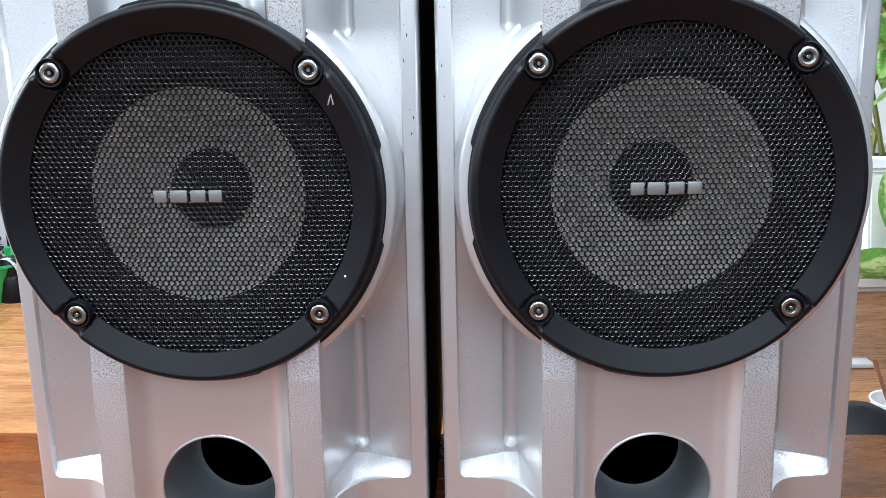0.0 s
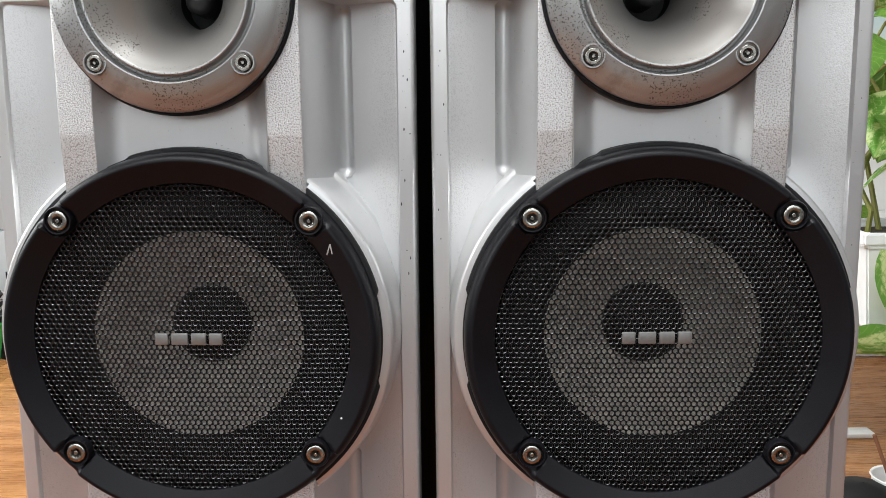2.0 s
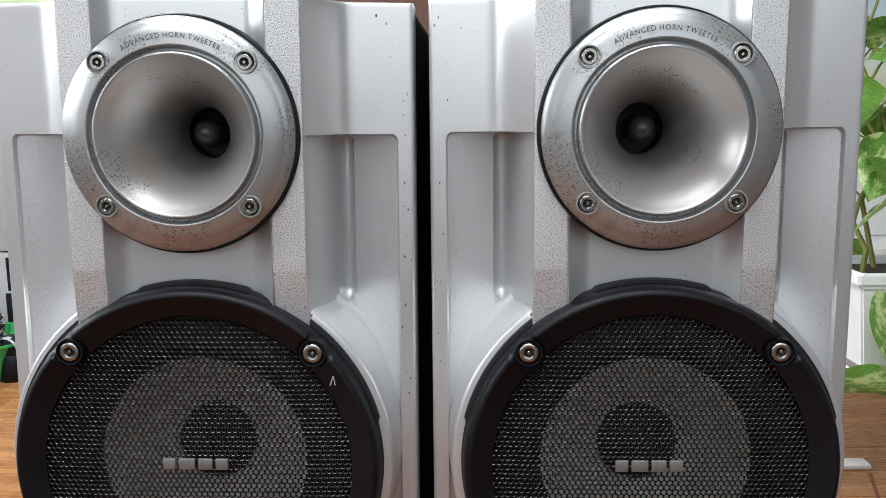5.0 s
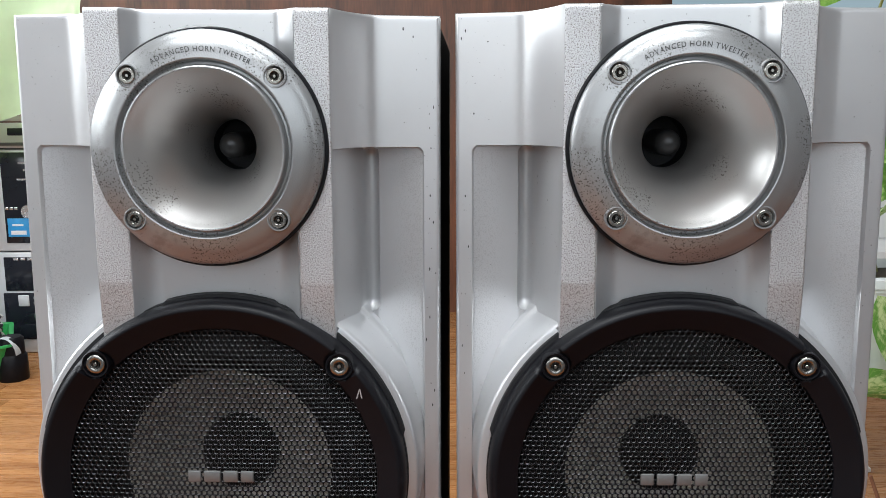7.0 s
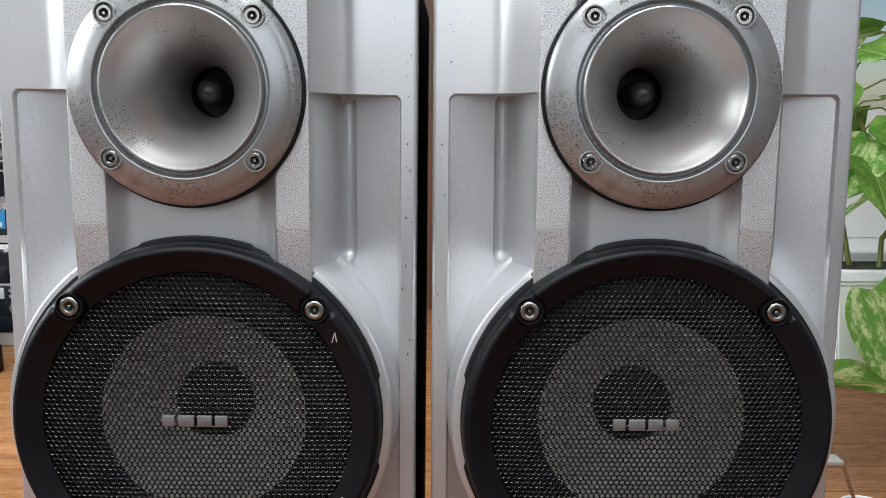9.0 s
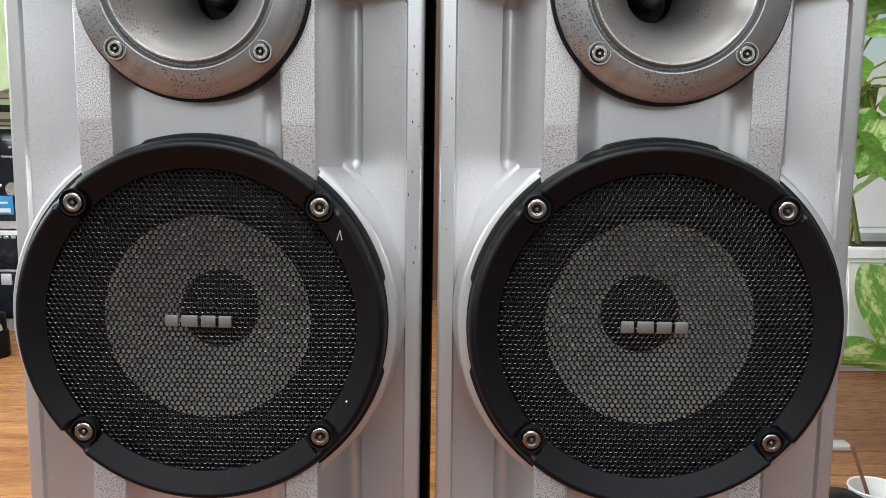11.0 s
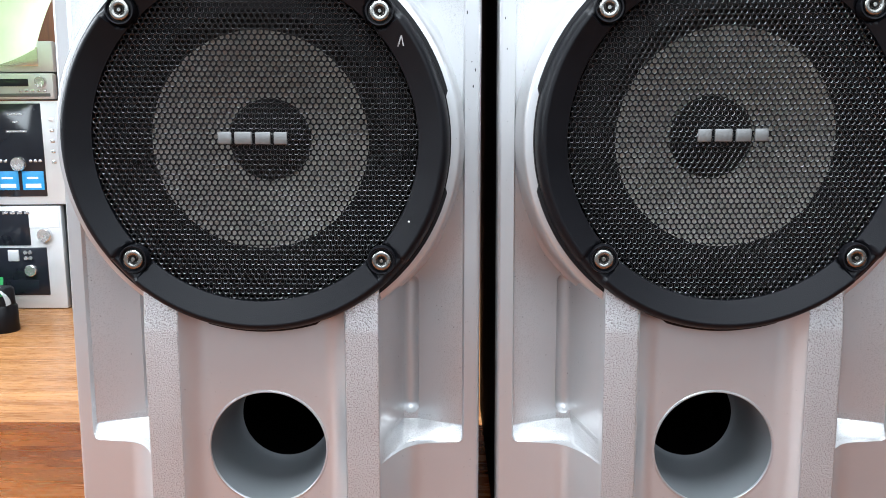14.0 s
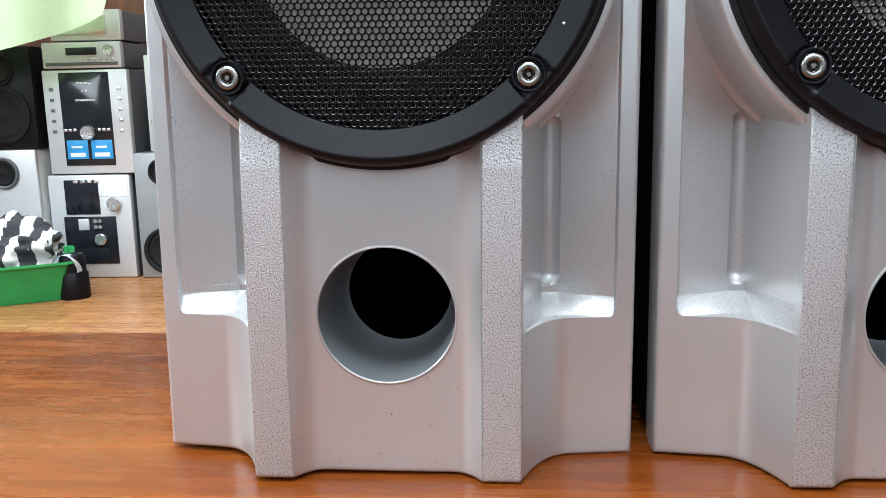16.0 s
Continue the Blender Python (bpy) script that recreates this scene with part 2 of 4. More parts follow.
def panel_paint():
    """Worn silver paint: smooth where the mould is smooth, leathery where the attribute 'grain' says so, with dirt,
    chips and stipple hollows darkened for shade.
    """
    m = mat("worn_silver_panel_paint", (0.6, 0.6, 0.603), 0.33, 0.68, vary=0.05, scale=14, pits=0.7, pit_scale=560, pit_at=0.715, pit_mask=9, pit_mask_at=0.44,
            dirt=0.35, dirt_colour=(0.3, 0.28, 0.26), dirt_scale=45, dirt_at=0.66)
    N, L = m.node_tree.nodes, m.node_tree.links
    b = N["Principled BSDF"]
    at, tc = N.new("ShaderNodeAttribute"), N.new("ShaderNodeTexCoord")
    at.attribute_name = "grain"
    coarse, fine = N.new("ShaderNodeTexNoise"), N.new("ShaderNodeTexNoise")
    coarse.inputs["Scale"].default_value, coarse.inputs["Detail"].default_value, coarse.inputs["Distortion"].default_value = 1350, 2.5, 0.0
    fine.inputs["Scale"].default_value, fine.inputs["Detail"].default_value = 2600, 2
    for nd in (coarse, fine):
        L.new(tc.outputs["Object"], nd.inputs["Vector"])
    rel = N.new("ShaderNodeMath")
    rel.operation = "MULTIPLY"
    L.new(coarse.outputs["Fac"], rel.inputs[0])
    L.new(at.outputs["Fac"], rel.inputs[1])
    add = N.new("ShaderNodeMath")
    add.operation = "MULTIPLY_ADD"
    L.new(fine.outputs["Fac"], add.inputs[0])
    add.inputs[1].default_value = 0.035
    L.new(rel.outputs[0], add.inputs[2])
    bp = N.new("ShaderNodeBump")
    bp.inputs["Strength"].default_value, bp.inputs["Distance"].default_value = 1.0, 0.00044
    L.new(add.outputs[0], bp.inputs["Height"])
    L.new(bp.outputs[0], b.inputs["Normal"])
    # shade in the hollows of the stipple, mixed into the base colour
    hollow, amount, mix = N.new("ShaderNodeMapRange"), N.new("ShaderNodeMath"), N.new("ShaderNodeMix")
    hollow.inputs["From Min"].default_value, hollow.inputs["From Max"].default_value = 0.5, 0.34
    hollow.inputs["To Max"].default_value = 0.75
    L.new(coarse.outputs["Fac"], hollow.inputs[0])
    amount.operation = "MULTIPLY"
    L.new(hollow.outputs[0], amount.inputs[0])
    L.new(at.outputs["Fac"], amount.inputs[1])
    mix.data_type = "RGBA"
    L.new(amount.outputs[0], mix.inputs[0])
    L.new(b.inputs["Base Color"].links[0].from_socket, mix.inputs[6])
    mix.inputs[7].default_value = (0.17, 0.155, 0.14, 1)
    L.new(mix.outputs[2], b.inputs["Base Color"])
    return m


PANEL = panel_paint()


# ---- building helpers ----
def part(name, bm, material, parent=None, label="", smooth=40):
    me = bpy.data.meshes.new(name)
    bm.normal_update()
    bm.to_mesh(me)
    bm.free()
    for m in material if isinstance(material, (list, tuple)) else [material]:
        me.materials.append(m)
    if smooth:
        me.shade_smooth()
        me.set_sharp_from_angle(angle=radians(smooth))
    ob = new(name, me)
    ob.parent = parent
    if label:
        ob["label"] = label
    return ob


def empty(name, label, category, group=""):
    return tagged(new(name), label, category, group)


def block(x0, x1, y0, y1, z0, z1, bevel=0.0, segments=2, bm=None):
    bm = bm or bmesh.new()
    made = bmesh.ops.create_cube(bm, size=1, matrix=Matrix.Translation(((x0 + x1) / 2, (y0 + y1) / 2, (z0 + z1) / 2)) @ Matrix.Diagonal((x1 - x0, y1 - y0, z1 - z0, 1)))
    if bevel:
        edges = {e for v in made["verts"] for e in v.link_edges}
        bmesh.ops.bevel(bm, geom=list(edges), offset=bevel, segments=segments, affect="EDGES", profile=0.5)
    return bm


def lathe(profile, steps=96, centre=(0, 0), axis="y", bm=None, closed=False):
    """Turns (radius, height) pairs round the axis that points to the front (-y) or up (z)."""
    bm = bm or bmesh.new()
    rings = []
    for r, h in profile:
        ring = []
        for i in range(steps):
            a = 2 * math.pi * i / steps
            c, s_ = r * math.cos(a), r * math.sin(a)
            ring.append(bm.verts.new((centre[0] + c, -h, centre[1] + s_) if axis == "y" else (centre[0] + c, centre[1] + s_, h)))
        rings.append(ring)
    pairs = list(zip(rings, rings[1:]))
    if closed:
        pairs.append((rings[-1], rings[0]))
    for a, b in pairs:
        for i in range(steps):
            j = (i + 1) % steps
            bm.faces.new((a[i], a[j], b[j], b[i]) if axis == "z" else (a[i], b[i], b[j], a[j])[::-1])
    return bm


def cap(bm, ring_r, h, centre, steps=48):
    vs = [bm.verts.new((centre[0] + ring_r * math.cos(2 * math.pi * i / steps), -h, centre[1] + ring_r * math.sin(2 * math.pi * i / steps))) for i in range(steps)]
    bm.faces.new(vs)
    return bm


def tube(points, radius, sides=8, bm=None, taper=1.0):
    """A round bar along a line of points."""
    bm = bm or bmesh.new()
    pts = [Vector(p) for p in points]
    rings = []
    for k, p in enumerate(pts):
        d = (pts[min(k + 1, len(pts) - 1)] - pts[max(k - 1, 0)]).normalized()
        u = d.orthogonal().normalized()
        if k and rings:
            u = (lastu - d * lastu.dot(d)).normalized()
        lastu = u
        v = d.cross(u)
        r = radius * (1 + (taper - 1) * k / max(1, len(pts) - 1))
        rings.append([bm.verts.new(p + r * (math.cos(2 * math.pi * i / sides) * u + math.sin(2 * math.pi * i / sides) * v)) for i in range(sides)])
    for a, b in zip(rings, rings[1:]):
        for i in range(sides):
            bm.faces.new((a[i], a[(i + 1) % sides], b[(i + 1) % sides], b[i]))
    bm.faces.new(rings[0][::-1])
    bm.faces.new(rings[-1])
    return bm


# ---- the room ----
def setting(name, bm, material, smooth=0):
    return tagged(part(name, bm, material, None, smooth=smooth), kind="structure")


floor = setting("floor", block(X0, X1, Y0, Y1, FLOOR - 0.1, FLOOR - 0.004), FLOORWOOD)
tagged(floor, "light brown laminate plank floor with a glossy finish", "floor")
bm = bmesh.new()
# the rear opening is added too, for the hi-fi fill lamp
for a0, a1, b0, b1 in ((0.6, X1 + 0.15, Y0 - 0.15, Y1 + 0.15), (-1.1, 0.6, Y0 - 0.15, -1.12), (-1.1, 0.6, -0.12, 1.25), (-0.7, 0.6, 1.25, 2.15), (-1.1, 0.6, 2.15, Y1 + 0.15), (X0 - 0.15, -1.9, 1.25, 2.15), (X0 - 0.15, -1.1, Y0 - 0.15, 1.25), (X0 - 0.15, -1.1, 2.15, Y1 + 0.15)):
    block(a0, a1, b0, b1, CEIL, CEIL + 0.1, bm=bm)
tagged(setting("ceiling", bm, CEILGREY), "plain pale grey ceiling with a skylight and an added rear opening", "ceiling")


def wall_with_window(name, along, fixed, out, a0, a1, w0, w1, z0, z1, material, label):
    """A wall along x or y with one opening."""
    bm = bmesh.new()
    for p, q, r, s_ in ((a0, w0, FLOOR, CEIL), (w1, a1, FLOOR, CEIL), (w0, w1, FLOOR, z0), (w0, w1, z1, CEIL)):
        lo, hi = min(fixed, fixed + out), max(fixed, fixed + out)
        if along == "x":
            block(p, q, lo, hi, r, s_, bm=bm)
        else:
            block(lo, hi, p, q, r, s_, bm=bm)
    return tagged(setting(name, bm, material), label, "wall")


wall_with_window("wall_south", "x", Y0, -0.12, X0, X1, -1.2, 1.4, 0.55, 1.95, PALE, "slate grey painted wall with a wide window opening")
wall_with_window("wall_west", "y", X0, -0.12, Y0, Y1, -1.4, 2.0, 0.65, 1.95, PALE, "slate grey painted wall with a window opening")
wall_with_window("wall_north", "x", Y1, 0.12, X0, X1, 1.0, 2.3, 0.0, 1.6, WALLWOOD, "dark reddish brown wooden wall with a bright window opening")
tagged(setting("wall_east", block(X1, X1 + 0.12, Y0, Y1, FLOOR, CEIL), PALE), "plain slate grey painted wall", "wall")

# ---- the low table ----
table = empty("coffee_table", "low table with a glossy varnished orange-brown wooden top", "table")
part("tabletop", block(-0.95, 0.95, -0.64, 0, -0.032, 0, 0.004), TABLEWOOD, table)
for lx in (-0.86, 0.86):
    for ly in (-0.58, -0.06):
        part("leg", block(lx - 0.03, lx + 0.03, ly - 0.03, ly + 0.03, FLOOR, -0.032, 0.004), TABLEWOOD, table)
table.matrix_world = pose(0, 0.201, 0, 0, 0, -2.4)


# ---- the loudspeakers ----
WZ, TZ, PZ = 0.247, 0.4251, 0.0777   # heights of woofer, tweeter and port
HALF, TALL = 0.1183, 0.495


POCKET = 0.1088   # outer edge of the side pockets


def sstep(a, b, v):
    v = np.clip((v - a) / (b - a), 0, 1)
    return v * v * (3 - 2 * v)


def narrowing(z):
    return 1 - 0.02 * z / TALL


def relief(x, z):
    """How far the moulded front stands out from its outer margin, at (x, z)."""
    u = np.abs(x)
    chan = 0.0275 + 0.0095 * np.clip((u - 0.031) / 0.0135, 0, 1) ** 2
    o = u - 0.063
    outer = 0.028 * np.clip(1 - o / 0.027, 0, 1) ** 2.6 + 0.007 * np.clip(1 - o / 0.055, 0, 1)
    dz = np.where(z > WZ, (z - WZ) - 0.108, (WZ - z) - 0.1)
    rib = 0.037 - 0.09 * np.clip(-dz, 0, 0.03)
    rim = np.minimum(u - 0.0445, 0.063 - u)
    rib = rib - 0.0006 * np.clip(1 - rim / 0.001, 0, 1) ** 2
    # side pockets: floor, slot and the steep wall up to the rib
    pf = -0.0022 - 0.0108 * np.clip((0.108 - u) / 0.026, 0, 1)
    wall = -0.013 + 0.043 * np.clip((0.0735 - u) / 0.0105, 0, 1) ** 1.1
    pf = np.where(u < 0.0735, wall, pf)
    for za, zb, deep in ((0.334, 0.4195, 0.009), (0.0885, 0.163, 0.0055)):
        d = np.hypot(u - 0.0778, z - np.clip(z, za, zb))
        pf = pf - deep * np.clip(1 - (d / 0.0047) ** 2, 0, 1) ** 0.5
    cu, cz = np.clip(u - POCKET + 0.0038, 0, 1), np.clip(z - 0.4208, 0, 1) + np.clip(0.0752 - z, 0, 1)
    corner = sstep(0.0041, 0.0034, np.hypot(cu, cz))
    within = corner * (0.25 + 0.75 * np.clip((z - 0.0722) / 0.0078, 0, 1))
    outer = outer * (1 - within) + np.minimum(pf, outer) * within
    h = np.where(u < 0.0445, chan, np.where(u <= 0.063, rib, outer))
    # rounded outer edge
    edge = np.minimum(HALF - u, np.minimum(z, TALL - z))
    return h - 0.0022 * (1 - np.sqrt(np.clip(1 - (1 - np.clip(edge / 0.0022, 0, 1)) ** 2, 0, 1)))


def grain_at(x, z):
    """Where the paint is stippled: fully on the ribs and ledges, fading in across the pockets."""
    u = np.abs(x)
    rr = np.hypot(x * narrowing(z), z - WZ)
    g = np.where((u > 0.0446) & (u < 0.0629), 1.0, 0.0)
    pocket = sstep(0.086, 0.102, u) * sstep(POCKET + 0.0002, POCKET - 0.0004, u) * sstep(0.0715, 0.073, z) * sstep(0.4235, 0.421, z) * sstep(0.113, 0.119, rr)
    ledge = ((u > 0.0632) & (u < POCKET) & (z > 0.0715) & (z < 0.084)) * 0.45
    return np.maximum(np.maximum(g, 0.3 * pocket), ledge)


def spaced(lo, hi, step, extra):
    vals = list(np.arange(lo, hi + 1e-9, step))
    vals = [v for v in vals if all(abs(v - e) > step * 0.3 for e in extra)] + list(extra)
    return np.array(sorted(vals))


def front_panel(parent):
    ux = [0.0, 0.0444, 0.0446, 0.0449, 0.0455, 0.0620, 0.0626, 0.0629, 0.0632, 0.0735, 0.0743, 0.0749, 0.0821, 0.0827, 0.1048, 0.1077, 0.1083, 0.1086, 0.1089, 0.1093, 0.1099, 0.1163, 0.1168, 0.1176, 0.1183, HALF]
    xs = spaced(-HALF, HALF, 0.0008, sorted({-v for v in ux} | set(ux)))
    zs = spaced(0, TALL, 0.0008, [0, 0.0003, 0.001, 0.0022, 0.071, 0.0716, 0.0722, 0.0752, 0.0807, 0.0814, 0.4208, 0.4236, 0.4243, 0.425, TALL - 0.0022, TALL - 0.001, TALL - 0.0003, TALL])
    X, Z = np.meshgrid(xs, zs)
    # draw the grid onto the port's circle, so that its edge runs clean
    r = np.hypot(X * narrowing(Z), Z - PZ)
    k = np.where(np.abs(r - 0.0322) < 0.0006, 0.0322 / np.maximum(r, 1e-6), 1.0)
    X, Z = X * k, PZ + (Z - PZ) * k
    H = relief(X, Z)
    XX = X * narrowing(Z)
    nx, nz = len(xs), len(zs)
    verts = [(float(a), float(-b), float(c)) for a, b, c in zip(XX.ravel(), H.ravel(), Z.ravel())]
    grain = grain_at(X, Z).ravel().tolist()
    faces = []
    for j in range(nz - 1):
        zc = (zs[j] + zs[j + 1]) / 2
        for i in range(nx - 1):
            xc = (xs[i] + xs[i + 1]) / 2
            if math.hypot(xc, zc - WZ) < 0.098 or math.hypot(xc, zc - TZ) < 0.05 or math.hypot(xc * narrowing(zc), zc - PZ) < 0.0322:
                continue
            k = j * nx + i
            faces.append((k, k + 1, k + 1 + nx, k + nx))
    # the rim, turned back to meet the cabinet
    border = [(0, i) for i in range(nx)] + [(j, nx - 1) for j in range(1, nz)] + [(nz - 1, i) for i in range(nx - 2, -1, -1)] + [(j, 0) for j in range(nz - 2, 0, -1)]
    base = len(verts)
    for j, i in border:
        x, y, z = verts[j * nx + i]
        verts.append((x, 0.024, z))
    n = len(border)
    for k in range(n):
        a, b = border[k], border[(k + 1) % n]
        faces.append((b[0] * nx + b[1], a[0] * nx + a[1], base + k, base + (k + 1) % n))
    me = bpy.data.meshes.new("front_panel")
    me.from_pydata(verts, [], faces)
    me.materials.append(PANEL)
    me.attributes.new("grain", "FLOAT", "POINT").data.foreach_set("value", grain + [0.0] * n)
    me.shade_smooth()
    me.set_sharp_from_angle(angle=radians(38))
    ob = new("front_panel", me)
    ob.parent = parent
    ob["label"] = "moulded silver plastic front panel"
    return ob


def screw(parent, x, z, h, r, name="screw"):
    """A socket screw: bright head and pin, the recess between them coloured dark as if in shade."""
    bm = lathe([(r, h - 0.003), (r, h - 0.0002), (r * 0.96, h + 0.0003), (r * 0.88, h + 0.0006), (r * 0.58, h + 0.0006), (r * 0.44, h + 0.0001)], 24, (x, z))
    pin = lathe([(r * 0.27, h - 0.0014), (r * 0.25, h + 0.0001), (r * 0.18, h + 0.0005), (r * 0.02, h + 0.0005)], 16, (x, z))
    me = bpy.data.meshes.new("pin")
    pin.to_mesh(me)
    bm.from_mesh(me)
    bpy.data.meshes.remove(me)
    n = 12
    bot, top = [], []
    for i in range(n):
        k = 0.56 if i % 2 else 0.42
        c, s_ = math.cos(2 * math.pi * i / n), math.sin(2 * math.pi * i / n)
        top.append((x + r * k * c, -h - 0.00065, z + r * k * s_))
        bot.append((x + r * 0.24 * c, -h + 0.0012, z + r * 0.24 * s_))
    sock = bmesh.new()
    tv, bv = [sock.verts.new(p) for p in top], [sock.verts.new(p) for p in bot]
    for i in range(n):
        j = (i + 1) % n
        sock.faces.new((tv[i], tv[j], bv[j], bv[i]))
    part("screw_socket", sock, SOCKET, parent)
    return part(name, bm, STEEL, parent, "bright steel socket screw")


def hex_grille(parent):
    """A slightly domed steel sheet with staggered rows of round holes."""
    R, a, b, hole, thick = 0.0842, 0.00302, 0.00261, 0.00113, 0.0008
    d, c = (a * a / 4 + b * b) / (2 * b), (b * b - a * a / 4) / (2 * b)
    corners = [(0, d), (-a / 2, c), (-a / 2, -c), (0, -d), (a / 2, -c), (a / 2, c)]
    cell = []
    for k in range(6):
        p, q = corners[k], corners[(k + 1) % 6]
        cell += [p, ((p[0] + q[0]) / 2, (p[1] + q[1]) / 2)]
    ring = [(hole * px / math.hypot(px, pz), hole * pz / math.hypot(px, pz)) for px, pz in cell]

    def dome(x, z):
        return 0.0365 + 0.0025 * (1 - (x * x + z * z) / (R * R))
    verts, faces = [], []
    for j in range(-33, 34):
        for i in range(-30, 30):
            x, z = a * (i + 0.5 * (j % 2)), b * j
            if math.hypot(x, z) > R - 0.0004:
                continue
            base, h = len(verts), dome(x, z)
            verts += [(x + p, -dome(x + p, z + q), WZ + z + q) for p, q in cell]
            verts += [(x + 1.13 * p, -h - 0.0001, WZ + z + 1.13 * q) for p, q in ring]
            verts += [(x + p, -h + 0.00004, WZ + z + q) for p, q in ring]
            verts += [(x + p, -h + thick, WZ + z + q) for p, q in ring]
            for k in range(12):
                n = (k + 1) % 12
                faces.append((base + k, base + 12 + k, base + 12 + n, base + n))
                faces.append((base + 12 + k, base + 24 + k, base + 24 + n, base + 12 + n))
                faces.append((base + 24 + k, base + 36 + k, base + 36 + n, base + 24 + n))
    me = bpy.data.meshes.new("grille")
    me.from_pydata(verts, [], faces)
    me.materials.append(GRILLE)
    me.materials.append(GRILLE_EDGE)
    me.polygons.foreach_set("material_index", [1 if k % 3 == 1 else 0 for k in range(len(faces))])
    ob = new("grille", me)
    ob.parent = parent
    ob["label"] = "black perforated steel grille"
    return ob


def lettering(text, radius, size, h, parent):
    """Raised-ink words round the top of the tweeter's faceplate."""
    def shape(body):
        cu = bpy.data.curves.new("words", "FONT")
        cu.body, cu.size, cu.resolution_u = body, size, 3
        ob = bpy.data.objects.new("words", cu)
        me = bpy.data.meshes.new_from_object(ob)
        bpy.data.objects.remove(ob)
        return me

    def width(body):
        me = shape(body)
        w = max((v.co.x for v in me.vertices), default=0)
        bpy.data.meshes.remove(me)
        return w
    total = width(text)
    bm = bmesh.new()
    for i, ch in enumerate(text):
        if ch == " ":
            continue
        me = shape(ch)
        own = max(v.co.x for v in me.vertices)
        start = width(text[:i + 1]) - own
        a = -(start + own / 2 - total / 2) * 1.03 / radius
        for v in me.vertices:
            px, pz = (v.co.x - own / 2) * 0.92, radius + v.co.y
            v.co = (px * math.cos(a) - pz * math.sin(a), -h, TZ + px * math.sin(a) + pz * math.cos(a))
        bm.from_mesh(me)
        bpy.data.meshes.remove(me)
    return part("lettering", bm, INK, parent, "dark printed words on an arc", smooth=0)


def loudspeaker():
    sp = empty("loudspeaker", "silver loudspeaker with black grille woofer and horn tweeter on the table", "loudspeaker", "pair of loudspeakers")
    front_panel(sp)
    bm = block(-0.1143, 0.1143, 0.0235, 0.245, 0.001, TALL - 0.001)
    bmesh.ops.delete(bm, geom=[f for f in bm.faces if f.normal.y < -0.5], context="FACES")
    bmesh.ops.bevel(bm, geom=[e for e in bm.edges if not e.is_boundary], offset=0.002, segments=2, affect="EDGES")
    for v in bm.verts:
        v.co.x *= (1.03 + 0.034 * min(1, max(0, (v.co.y - 0.03) / 0.1))) * narrowing(v.co.z)
    part("cabinet", bm, CABINET, sp, "black vinyl-wrapped wooden box")
    # bass port
    part("port_rim", lathe([(0.032, 0.027), (0.0321, 0.0278), (0.0325, 0.0281), (0.033, 0.028), (0.0334, 0.0275)], 96, (0, PZ)), SILVER, sp)
    part("port_tube", lathe([(0.0322, 0.0277), (0.0318, 0.02), (0.0314, -0.006), (0.031, -0.012), (0.0304, -0.018), (0.0294, -0.0225), (0.0282, -0.025), (0.027, -0.026)], 72, (0, PZ)), PORTGREY, sp, "grey plastic bass port")
    # black sleeve and cap standing in for the port's deep shade
    part("port_inside", cap(lathe([(0.0271, -0.0259), (0.0287, -0.12)], 48, (0, PZ)), 0.0287, -0.12, (0, PZ)), PORT_SHADE, sp)
    # woofer, in a steep collar that runs down into the pockets
    collar = [(0.099, 0.0302), (0.1042, 0.0302), (0.1048, 0.0299), (0.1054, 0.0291), (0.1059, 0.0276), (0.1069, 0.0145), (0.1079, 0.003), (0.1086, -0.0035), (0.1092, -0.0058), (0.1102, -0.0068), (0.111, -0.0074), (0.1116, -0.009), (0.1126, -0.022)]
    for side in (-1, 1):
        bm = lathe(collar, 240, (0, WZ))
        bmesh.ops.delete(bm, geom=[f for f in bm.faces if side * f.calc_center_median().x < 0.0625], context="FACES")
        bmesh.ops.delete(bm, geom=[v for v in bm.verts if not v.link_faces], context="VERTS")
        part("woofer_collar", bm, PANEL, sp, "moulded silver collar beside the woofer")
    face = [(r, 0.0429 - 0.006 * (0.0952 - r) / 0.0122) for r in np.linspace(0.0952, 0.0838, 22)]
    bm = lathe([(0.1, 0.022), (0.0998, 0.033), (0.0992, 0.0378), (0.0984, 0.0402), (0.0974, 0.0418), (0.0963, 0.0427)] + face + [(0.0835, 0.036), (0.0833, 0.03)], 480, (0, WZ))
    for v in bm.verts:
        if -v.co.y > 0.0352:
            near = 1.0
            for sx in (-1, 1):
                for sz in (-1, 1):
                    c = Vector((sx * 0.0645, sz * 0.0628 + 0.002))
                    p, d = Vector((v.co.x, v.co.z - WZ)) - c, c.normalized()
                    near = min(near, (p - d * max(0.0, p.dot(d))).length)
            v.co.y += 0.0021 * (1 - float(sstep(0.0076, 0.0086, near)))
    wf = part("woofer_frame", bm, BLACK, sp, "black plastic woofer frame ring", smooth=50)
    fl = bmesh.new()
    n = 240
    prof = []
    for i in range(n):
        a = 2 * math.pi * i / n
        w = math.degrees(a) % 180
        w = min(w, 180 - w)
        r = 0.1017 if 14 < w < 60 else (0.1014 if w > 73 else 0.1002)
        prof.append((r, a))
    tops, backs, ins = [], [], []
    for r, a in prof:
        c, s_ = math.cos(a), math.sin(a)
        tops.append(fl.verts.new((r * c, -0.0326, WZ + r * s_)))
        backs.append(fl.verts.new(((r + 0.0004) * c, -0.0285, WZ + (r + 0.0004) * s_)))
        ins.append(fl.verts.new((0.0985 * c, -0.0335, WZ + 0.0985 * s_)))
    for i in range(n):
        j = (i + 1) % n
        fl.faces.new((ins[i], ins[j], tops[j], tops[i]))
        fl.faces.new((tops[i], tops[j], backs[j], backs[i]))
